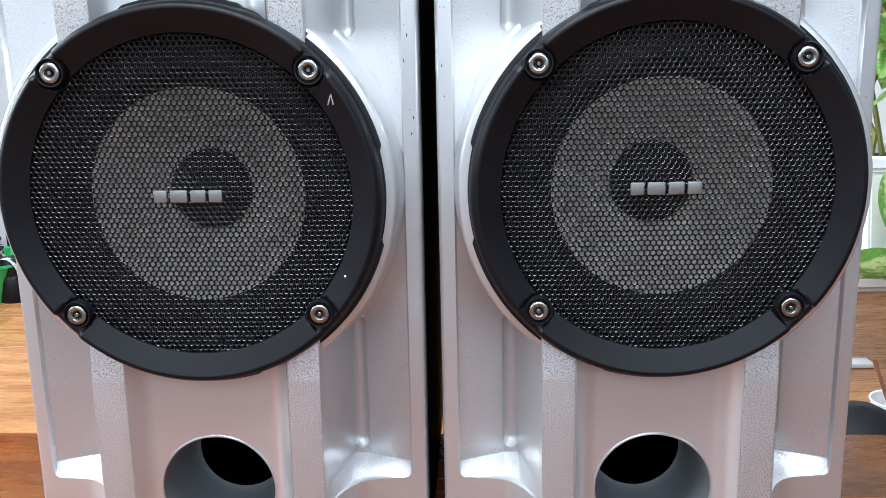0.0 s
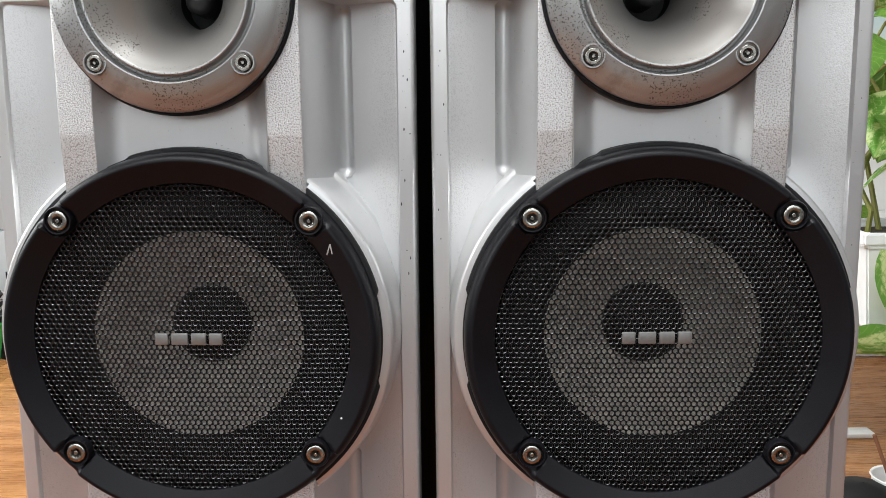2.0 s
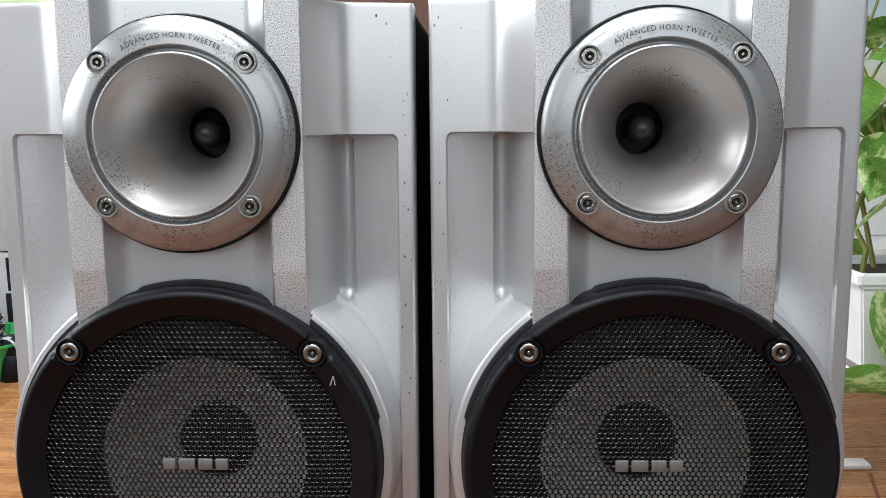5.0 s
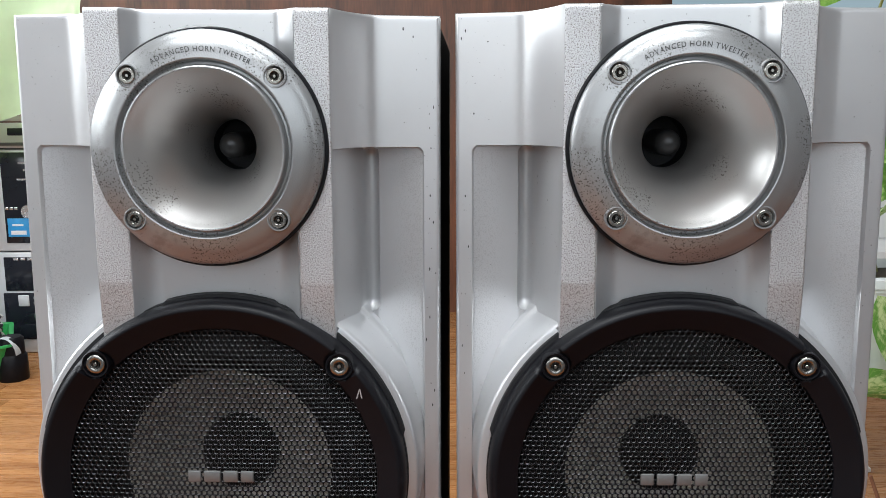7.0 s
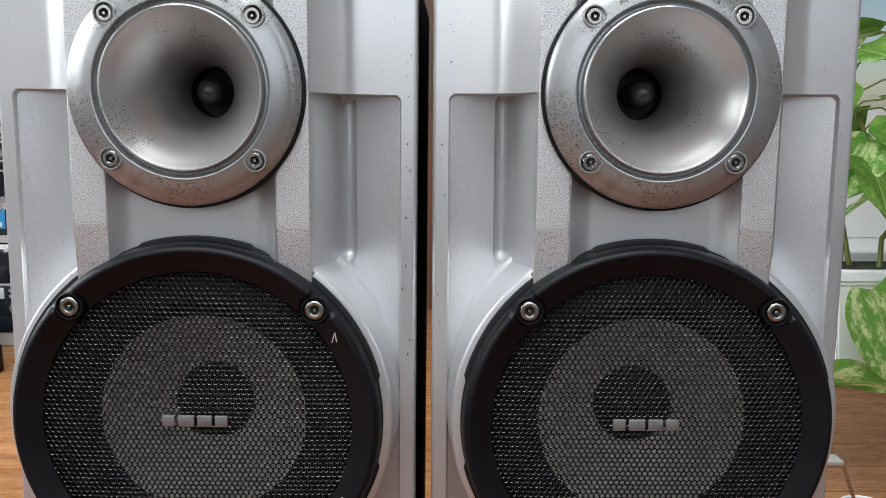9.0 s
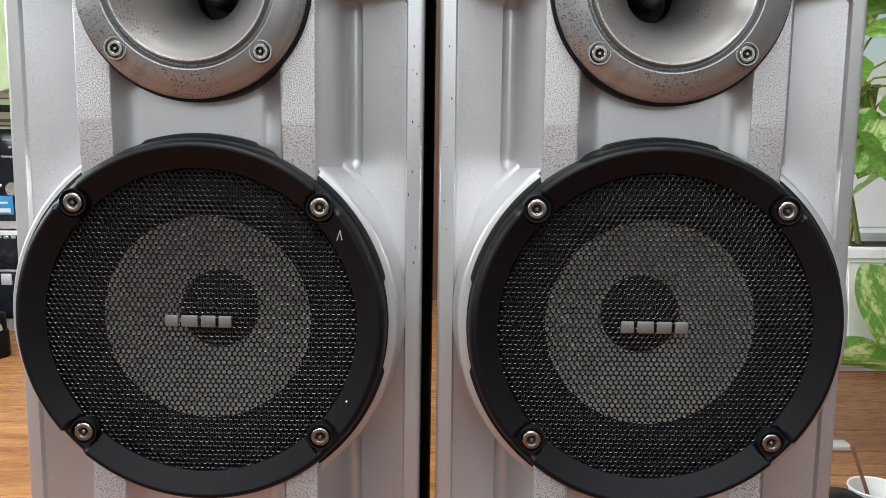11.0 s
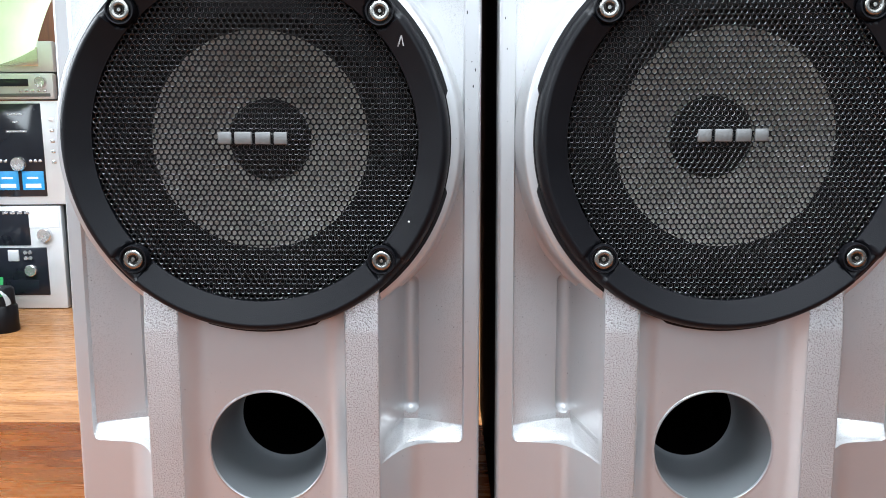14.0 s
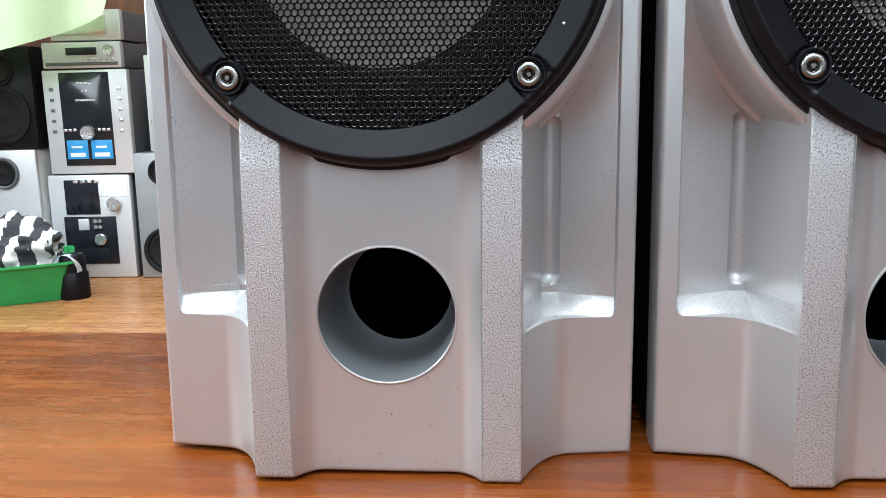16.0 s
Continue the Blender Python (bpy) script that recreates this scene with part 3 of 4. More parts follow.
    part("flange", fl, RUBBER, wf)
    hex_grille(wf)
    for sx in (-1, 1):
        for sz in (-1, 1):
            x, z = sx * 0.0645, WZ + 0.002 + sz * 0.0628
            bm = lathe([(0.0076, 0.036), (0.0074, 0.0408), (0.007, 0.0417), (0.0064, 0.0416), (0.0059, 0.0398), (0.0015, 0.0396)], 32, (x, z))
            part("screw_boss", bm, BLACK, wf)
            screw(wf, x, z, 0.0412, 0.0052)
    part("surround", lathe([(0.082, 0.03), (0.078, 0.027), (0.072, 0.031), (0.066, 0.031), (0.06, 0.025), (0.0565, 0.024)], 96, (0, WZ)), RUBBER, sp, "black rubber surround")
    part("cone", lathe([(0.057, 0.0245), (0.05, 0.019), (0.04, 0.011), (0.03, 0.003), (0.02, -0.004)], 96, (0, WZ)), CONE, sp, "grey paper cone")
    part("dust_cap", lathe([(0.0225, -0.0035)] + [(0.0225 * math.cos(t), 0.009 * math.sin(t)) for t in np.linspace(0.1, 1.5, 8)], 64, (0, WZ)), RUBBER, sp, "black domed dust cap")
    # plain badge blocks on the grille
    bx = -0.0185
    for w in (0.0085, 0.0105, 0.0095, 0.0085):
        part("badge_block", block(bx, bx + w - 0.0016, -0.0402, -0.0386, WZ - 0.0012, WZ + 0.0052, 0.0006), BADGE, wf, "plain silver badge block")
        bx += w
    # horn tweeter
    # the black gasket also stands in for the shadow gap round the faceplate
    part("tweeter_gasket", lathe([(0.0606, 0.022), (0.0606, 0.0385), (0.0598, 0.0396), (0.05, 0.0402)], 120, (0, TZ)), BLACK, sp, "black gasket ring that also stands for the shadow gap")
    plate = [(0.0588, 0.0392), (0.0589, 0.0422), (0.0586, 0.0434), (0.0578, 0.0443), (0.0555, 0.0455), (0.0536, 0.0463), (0.0531, 0.0467), (0.0486, 0.0481), (0.0448, 0.0491), (0.0442, 0.0489),
             (0.0438, 0.0478), (0.0435, 0.0462), (0.0428, 0.0455), (0.0418, 0.0458), (0.0413, 0.0478), (0.0409, 0.0496), (0.0403, 0.0501), (0.0396, 0.05)]
    fp = part("tweeter_faceplate", lathe(plate, 160, (0, TZ)), HORNMETAL, sp, "worn silver tweeter faceplate", smooth=24)
    horn = [(0.0396, 0.05), (0.0391, 0.0494), (0.0381, 0.0478), (0.0361, 0.0452), (0.0331, 0.0413), (0.0298, 0.0365), (0.0265, 0.0312), (0.0234, 0.0257), (0.0207, 0.0202), (0.0185, 0.0145), (0.0168, 0.0085), (0.0157, 0.003), (0.0151, -0.001), (0.0147, -0.007), (0.0145, -0.013), (0.0144, -0.019)]
    part("horn", lathe(horn, 160, (0, TZ)), HORNIN, sp, "silver horn throat")
    part("throat", cap(lathe([(0.0145, -0.0188), (0.0144, -0.026), (0.0143, -0.034)], 64, (0, TZ)), 0.0143, -0.034, (0, TZ)), THROAT, sp, "inner throat coloured dark for its shade")
    plug = [(0.0072, -0.0338), (0.0072, -0.0062)] + [(0.0072 * math.cos(t), -0.006 + 0.0072 * math.sin(t)) for t in np.linspace(0.1, 1.55, 12)]
    part("tweeter_dome", lathe(plug, 40, (0, TZ)), mat("black_gloss_dome", (0.02, 0.02, 0.02), 0.3), sp, "glossy black tweeter dome")
    for sx in (-1, 1):
        for sz in (-1, 1):
            x, z = sx * 0.0362, TZ + 0.0005 + sz * 0.0354
            bm = lathe([(0.006, 0.0462), (0.0058, 0.0486), (0.0056, 0.0489), (0.0051, 0.0489), (0.0048, 0.0485), (0.0047, 0.046)], 32, (x, z))
            part("screw_well", bm, HORNMETAL, fp)
            part("screw_well", lathe([(0.0047, 0.0466), (0.003, 0.0466)], 28, (x, z)), SOCKET, fp)
            screw(fp, x, z, 0.0486, 0.0041)
    lettering("ADVANCED HORN TWEETER", 0.0478, 0.0037, 0.0486, fp)
    return sp


left_speaker = loudspeaker()
left_speaker.matrix_world = pose(-0.1268, -0.008, 0.001, 0, 0.65, -0.6)
right_speaker = copy_thing(left_speaker, pose(0.1203, -0.0142, 0.001, 0, -0.165, -1.445))

mark = bmesh.new()
for x0, z0, x1, z1 in ((-0.0012, -0.0028, 0.0006, 0.0028), (0.0006, 0.0028, 0.0016, -0.0024), (-0.0012, -0.0028, -0.0004, -0.001)):
    d = Vector((x1 - x0, 0, z1 - z0)).normalized().cross(Vector((0, 1, 0))) * 0.0003
    a, b = Vector((x0, 0, z0)), Vector((x1, 0, z1))
    mark.faces.new([mark.verts.new(p) for p in (a - d, b - d, b + d, a + d)])
part("scratch", mark, CHIP, left_speaker, "pale scratch mark").location = (0.0747, -0.0424, WZ + 0.0503)
part("paint_fleck", lathe([(0.0006, 0.0), (0.0004, 0.0003), (0.0001, 0.0004)], 12), PAPERWHITE, left_speaker, "tiny white paint fleck").location = (0.0788, -0.0415, WZ - 0.0403)

# dark chips knocked out of the paint along the inner edges
rng = random.Random(11)
chip = lathe([(0.0005, 0.0), (0.00035, 0.00018), (0.00004, 0.0002)], 7)
chip_mesh = bpy.data.meshes.new("paint_chip")
chip.to_mesh(chip_mesh)
chip.free()
chip_mesh.materials.append(INK)
for speaker, side, count in ((left_speaker, 1, 16), (right_speaker, -1, 9)):
    for k in range(count):
        z = rng.uniform(0.27, 0.488)
        u = rng.uniform(0.112, 0.1158) if k % 4 else rng.uniform(0.093, 0.112)
        ob = new("paint_chip", chip_mesh)
        ob.parent = speaker
        if u < 0.1095:
            z = rng.uniform(0.432, 0.488)
        ob.location = (side * u * narrowing(z), -float(relief(np.array([u]), np.array([z]))[0]), z)
        ob.scale = (rng.uniform(0.5, 1.1), 1, rng.uniform(0.7, 2.2))

# ---- the hi-fi corner ----
HIFI = mat("silver_hifi_plastic", (0.62, 0.63, 0.65), 0.35, 0.3, vary=0.05, scale=10)
GREYHIFI = mat("grey_hifi_plastic", (0.3, 0.305, 0.315), 0.4, 0.3, vary=0.06, scale=10)
HIFIDARK = mat("grey_hifi_case", (0.12, 0.125, 0.13), 0.5, 0.1, vary=0.1, scale=10)
DISPLAY = mat("black_glossy_display", (0.012, 0.014, 0.02), 0.12, 0.0, vary=0.2, scale=10)
BLUE = mat("blue_sticker", (0.03, 0.3, 0.65), 0.4, 0.0, vary=0.12, scale=40)
PAPER = mat("white_sticker_print", (0.75, 0.78, 0.8), 0.5, 0.0)
CHROME = mat("chrome_knob", (0.75, 0.75, 0.76), 0.25, 0.85, vary=0.05)
GREENPL = mat("green_plastic", (0.03, 0.32, 0.08), 0.4, 0.0, vary=0.15, scale=12)
PALEGREEN = mat("pale_green_cloth", (0.62, 0.75, 0.48), 0.85, 0.0, vary=0.08, scale=9, fine=0.3, fine_scale=600)


def knob(name, parent, x, y, z, r, depth, material, label=""):
    ob = part(name, lathe([(r, 0), (r, depth * 0.8), (r * 0.88, depth), (r * 0.3, depth * 0.96), (0.0005, depth * 0.95)], 40, (0, 0)), material, parent, label)
    ob.location = (x, y, z)
    return ob


def hifi_unit(name, label, x0, x1, z0, z1, yf, deep, panel):
    w = x1 - x0
    u = empty(name, label, "stereo unit", "stacked stereo units")
    u.location = ((x0 + x1) / 2, yf, z0)
    h = z1 - z0
    part("case", block(-w / 2 + 0.006, w / 2 - 0.006, 0.03, deep, 0.004, h - 0.003, 0.004), HIFIDARK, u)
    part("fascia", block(-w / 2, w / 2, -0.004, 0.03, 0.002, h - 0.002, 0.006), HIFI, u, "silver plastic fascia")
    panel(u, w, h)
    return u


def tape_panel(u, w, h):
    part("display", block(-w * 0.19, w * 0.2, -0.008, 0, h * 0.5, h * 0.78, 0.002), DISPLAY, u)
    part("tray", block(-w * 0.46, w * 0.46, -0.0075, 0, h * 0.12, h * 0.24, 0.002), HIFIDARK, u)
    knob("volume_knob", u, w * 0.36, -0.004, h * 0.66, 0.021, 0.018, CHROME, "chrome volume knob")
    for k in range(5):
        part("button", block(w * (0.08 + 0.075 * k), w * (0.12 + 0.075 * k), -0.008, 0, h * 0.3, h * 0.38, 0.001), CHROME, u)


def cd_panel(u, w, h):
    part("display", block(-w * 0.3, w * 0.29, -0.008, 0, h * 0.085, h * 0.97, 0.003), DISPLAY, u, "tall glossy black display panel")
    for k, (a, b) in enumerate(((0.86, 0.09), (0.79, 0.035), (0.7, 0.12))):
        part("display_print", block(-w * b, w * b, -0.0092, -0.0075, h * a, h * (a + 0.018)), CHROME, u)
    knob("jog_dial", u, 0, -0.008, h * 0.4, 0.027, 0.02, CHROME, "chrome jog dial")
    for sx in (-1, 1):
        part("blue_sticker", block(sx * w * 0.145 - w * 0.125, sx * w * 0.145 + w * 0.125, -0.0094, -0.0078, h * 0.15, h * 0.33, 0.0005), BLUE, u, "bright blue sticker")
        part("sticker_print", block(sx * w * 0.145 - w * 0.09, sx * w * 0.145 + w * 0.09, -0.0104, -0.0090, h * 0.17, h * 0.21), PAPER, u)
        part("sticker_print", block(sx * w * 0.145 - w * 0.07, sx * w * 0.145 + w * 0.06, -0.0104, -0.0090, h * 0.255, h * 0.275), PAPER, u)
        for k in range(3):
            part("button", block(sx * w * 0.2 + w * (0.055 * k - 0.085), sx * w * 0.2 + w * (0.055 * k - 0.045), -0.011, 0, h * 0.415, h * 0.44, 0.001), CHROME, u)
        for k in range(5):
            part("side_button", block(sx * w * 0.4 - 0.008, sx * w * 0.4 + 0.008, -0.007, 0, h * (0.4 + 0.1 * k), h * (0.43 + 0.1 * k), 0.001), CHROME if sx > 0 else HIFIDARK, u)


def deck_panel(u, w, h):
    part("display", block(-w * 0.3, w * 0.12, -0.008, 0, h * 0.62, h * 0.95, 0.003), DISPLAY, u, "glossy black display")
    part("control_panel", block(-w * 0.34, w * 0.3, -0.0075, 0, h * 0.14, h * 0.6, 0.003), DISPLAY, u)
    part("tape_door", block(-w * 0.28, w * 0.18, -0.0095, 0, h * 0.15, h * 0.29, 0.003), DISPLAY, u)
    part("white_sheet", block(w * 0.1, w * 0.47, -0.0062, 0, h * 0.79, h * 0.98, 0.001), PAPER, u)
    knob("volume_knob", u, w * 0.3, -0.006, h * 0.72, 0.027, 0.018, CHROME, "chrome volume knob")
    knob("jog_dial", u, w * 0.1, -0.006, h * 0.38, 0.023, 0.015, CHROME, "chrome jog dial")
    part("key_pad", block(-w * 0.16, w * -0.03, -0.012, 0, h * 0.47, h * 0.58, 0.003), HIFI, u)
    for k in range(4):
        knob("button", u, w * (0.05 + 0.055 * (k % 2)), -0.008, h * (0.5 + 0.055 * (k // 2)), 0.008, 0.006, CHROME)
    for k in range(4):
        part("button", block(-w * 0.18 + k * 0.028, -w * 0.18 + 0.02 + k * 0.028, -0.0105, 0, h * 0.92, h * 0.945, 0.001), CHROME, u)


YF = 2.75
deck = hifi_unit("stereo_deck", "silver stereo deck with black display standing on the floor", -1.815, -1.488, FLOOR, -0.09, YF, 0.3, deck_panel)
cdu = hifi_unit("stereo_player", "silver stereo with tall black display and blue stickers on the deck", -1.795, -1.463, -0.089, 0.31, YF, 0.3, cd_panel)
tpu = hifi_unit("stereo_tuner", "slim silver tuner unit stacked on top of the stereo", -1.785, -1.478, 0.311, 0.412, YF, 0.3, tape_panel)


def top_panel(u, w, h):
    part("vent_panel", block(-w * 0.42, w * 0.3, -0.0075, 0, h * 0.2, h * 0.8, 0.002), CHROME, u)


hifi_unit("stereo_amplifier", "pale silver stereo unit at the top of the stack", -1.75, -1.475, 0.413, 0.53, YF + 0.01, 0.28, top_panel)


def far_speaker(label, x0, x1, z0, z1, yf, body, face, cone, turn=0.0):
    w, h = x1 - x0, z1 - z0
    u = empty("loudspeaker", label, "loudspeaker", "loudspeakers by the wall")
    u.matrix_world = pose((x0 + x1) / 2, yf, z0, 0, 0, turn)
    part("cabinet", block(-w / 2, w / 2, 0.02, 0.26, 0, h, 0.004), body, u)
    part("front_panel", block(-w / 2 - 0.002, w / 2 + 0.002, 0, 0.022, 0.001, h - 0.001, 0.006), face, u)
    wr = w * 0.43
    for cz, r in ((wr * 1.2, wr), (h - wr * 0.8, wr * 0.55)):
        part("driver_ring", lathe([(r, -0.001), (r, 0.008), (r * 0.93, 0.011), (r * 0.82, 0.008), (r * 0.8, 0.0)], 48, (0, cz)), cone, u)
        part("driver_cone", lathe([(r * 0.8, 0.003), (r * 0.7, 0.006), (r * 0.62, 0.002), (r * 0.2, -0.012 + 0.014), (0.0005, 0.006)], 48, (0, cz)), RUBBER, u)
    return u


far_speaker("silver loudspeaker with black woofer beside the stereo stack", -1.462, -1.25, FLOOR, -0.01, YF - 0.01, HIFIDARK, GREYHIFI, RUBBER)
far_speaker("tall pale grey loudspeaker box standing on another loudspeaker", -1.41, -1.2, -0.009, 0.36, YF + 0.04, HIFI, HIFI, HIFIDARK)
far_speaker("large black loudspeaker stacked beside the stereo", -2.08, -1.825, 0.013, 0.4, YF - 0.02, CABINET, BLACK, RUBBER)
far_speaker("silver loudspeaker with white side under a black one", -2.1, -1.84, FLOOR, 0.012, YF - 0.03, WHITE, HIFI, HIFIDARK)


def basket():
    u = empty("plastic_basket", "shallow green plastic basket on the floor", "basket")
    u.matrix_world = pose(-1.86, 2.42, FLOOR, 0, 0, 27)
    bm = bmesh.new()
    def loop(w, d, z):
        pts = []
        for cx, cy, a0 in ((w - 0.03, d - 0.03, 0), (-w + 0.03, d - 0.03, 90), (-w + 0.03, -d + 0.03, 180), (w - 0.03, -d + 0.03, 270)):
            for k in range(6):
                t = radians(a0 + 18 * k)
                pts.append(bm.verts.new((cx + 0.03 * math.cos(t), cy + 0.03 * math.sin(t), z)))
        return pts
    loops = [loop(0.22, 0.15, 0.001), loop(0.25, 0.18, 0.13), loop(0.262, 0.192, 0.132), loop(0.262, 0.192, 0.14), loop(0.246, 0.176, 0.138), loop(0.215, 0.145, 0.006)]
    for p, q in zip(loops, loops[1:]):
        for k in range(24):
            bm.faces.new((p[k], p[(k + 1) % 24], q[(k + 1) % 24], q[k]))
    bm.faces.new(loops[0][::-1])
    bm.faces.new(loops[-1])
    part("tray", bm, GREENPL, u)
    return u


basket()


def stripes():
    m = bpy.data.materials.new("striped_cloth")
    m.use_nodes = True
    N, L = m.node_tree.nodes, m.node_tree.links
    tc, wv, rp = N.new("ShaderNodeTexCoord"), N.new("ShaderNodeTexWave"), N.new("ShaderNodeValToRGB")
    wv.inputs["Scale"].default_value, wv.inputs["Distortion"].default_value, wv.inputs["Detail"].default_value = 4.2, 3.0, 1.0
    rp.color_ramp.interpolation = "CONSTANT"
    rp.color_ramp.elements[0].color, rp.color_ramp.elements[1].color = (0.03, 0.03, 0.035, 1), (0.6, 0.59, 0.57, 1)
    rp.color_ramp.elements[1].position = 0.5
    L.new(tc.outputs["Object"], wv.inputs["Vector"])
    L.new(wv.outputs["Fac"], rp.inputs[0])
    L.new(rp.outputs[0], N["Principled BSDF"].inputs["Base Color"])
    N["Principled BSDF"].inputs["Roughness"].default_value = 0.85
    return m


def heap(name, label, category, at, sx, sy, sz, material, seed):
    """A crumpled heap of cloth."""
    bm = bmesh.new()
    bmesh.ops.create_icosphere(bm, subdivisions=5, radius=1)
    for v in bm.verts:
        p = v.co.copy()
        n = noise.noise(p * 1.6 + Vector((seed, 0, 0))) * 0.35 + abs(noise.noise(p * 4 + Vector((0, seed, 0)))) * 0.28
        v.co = Vector((p.x * sx, p.y * sy, max(p.z, -0.25) * sz)) * (0.85 + n)
    ob = tagged(part(name, bm, material, None, smooth=80), label, category)
    ob.location = at
    return ob


heap("striped_cloth", "crumpled black and white striped cloth heaped in the basket", "cloth", (-1.85, 2.46, FLOOR + 0.14), 0.26, 0.16, 0.15, stripes(), 3.0)
heap("red_cloth", "small bright red cloth lying in the basket", "cloth", (-2.0, 2.3, FLOOR + 0.125), 0.07, 0.05, 0.04, mat("red_cloth_dye", (0.5, 0.04, 0.03), 0.8), 7.0)

jar = empty("small_canister", "small black canister with white band standing on the floor", "canister")
jar.location = (-1.575, 2.42, FLOOR)
part("body", lathe([(0.001, 0.0), (0.05, 0.0), (0.052, 0.004), (0.05, 0.09), (0.044, 0.097), (0.044, 0.0975)], 40, axis="z"), BLACK, jar)
part("lid", lathe([(0.0445, 0.0975), (0.043, 0.15), (0.036, 0.158), (0.001, 0.159)], 40, axis="z"), BLACK, jar)
strap = bmesh.new()
for k in range(11):
    t = math.pi * k / 10
    for dy in (-0.018, 0.018):
        strap.verts.new((0.0 + 0.047 * math.cos(t) - 0.005, -0.034 + dy, 0.1 + 0.062 * math.sin(t)))
strap.verts.ensure_lookup_table()
for k in range(10):
    strap.faces.new((strap.verts[2 * k], strap.verts[2 * k + 2], strap.verts[2 * k + 3], strap.verts[2 * k + 1]))
bmesh.ops.solidify(strap, geom=strap.faces[:], thickness=0.004)
part("white_band", strap, PAPER, jar, "white paper band")


def drape():
    """Cloth hung over a line, its lower edge sagging."""
    bm = bmesh.new()
    nx, nz = 70, 40
    vs = []
    for j in range(nz + 1):
        for i in range(nx + 1):
            s_, t = i / nx, j / nz
            low = 0.34 + 0.16 * s_ ** 2 + 0.02 * math.sin(9 * s_) + (0.25 * max(0, s_ - 0.86) / 0.14)
            z = 1.0 - (1.0 - low) * t
            x = -2.35 + 1.12 * s_ + 0.01 * math.sin(5 * t)
            y = 2.46 + 0.03 * math.sin(16 * s_ + 2 * t) * (0.3 + t) + 0.02 * noise.noise(Vector((s_ * 6, t * 3, 0)))
            vs.append(bm.verts.new((x, y, z)))
    for j in range(nz):
        for i in range(nx):
            k = j * (nx + 1) + i
            bm.faces.new((vs[k], vs[k + nx + 1], vs[k + nx + 2], vs[k + 1]))
    bmesh.ops.solidify(bm, geom=bm.faces[:], thickness=0.004)
    return bm


cloth = empty("hanging_cloth", "pale green cloth hung over a line above the stereos", "cloth")
part("cloth_sheet", drape(), PALEGREEN, cloth)
part("line", tube([(X0, 2.46, 1.002), (-1.2, 2.46, 0.995), (1.0, 2.46, 1.02), (X1, 2.46, 1.04)], 0.004, 8), HIFIDARK, cloth)

# ---- the plant corner ----
TERRA = mat("brown_clay_pot", (0.2, 0.08, 0.04), 0.7, 0, vary=0.15, scale=20)
SOIL = mat("dark_potting_soil", (0.05, 0.035, 0.025), 0.95, 0, vary=0.4, scale=90, fine=0.8, fine_scale=300)
STEM = mat("olive_stem", (0.2, 0.2, 0.05), 0.55, 0, vary=0.2, scale=30)
POTWHITE = mat("white_foam_pot", (0.75, 0.76, 0.77), 0.7, 0, vary=0.06, scale=25, fine=0.4, fine_scale=350, dirt=0.5, dirt_colour=(0.3, 0.25, 0.2), dirt_scale=30, dirt_at=0.64)


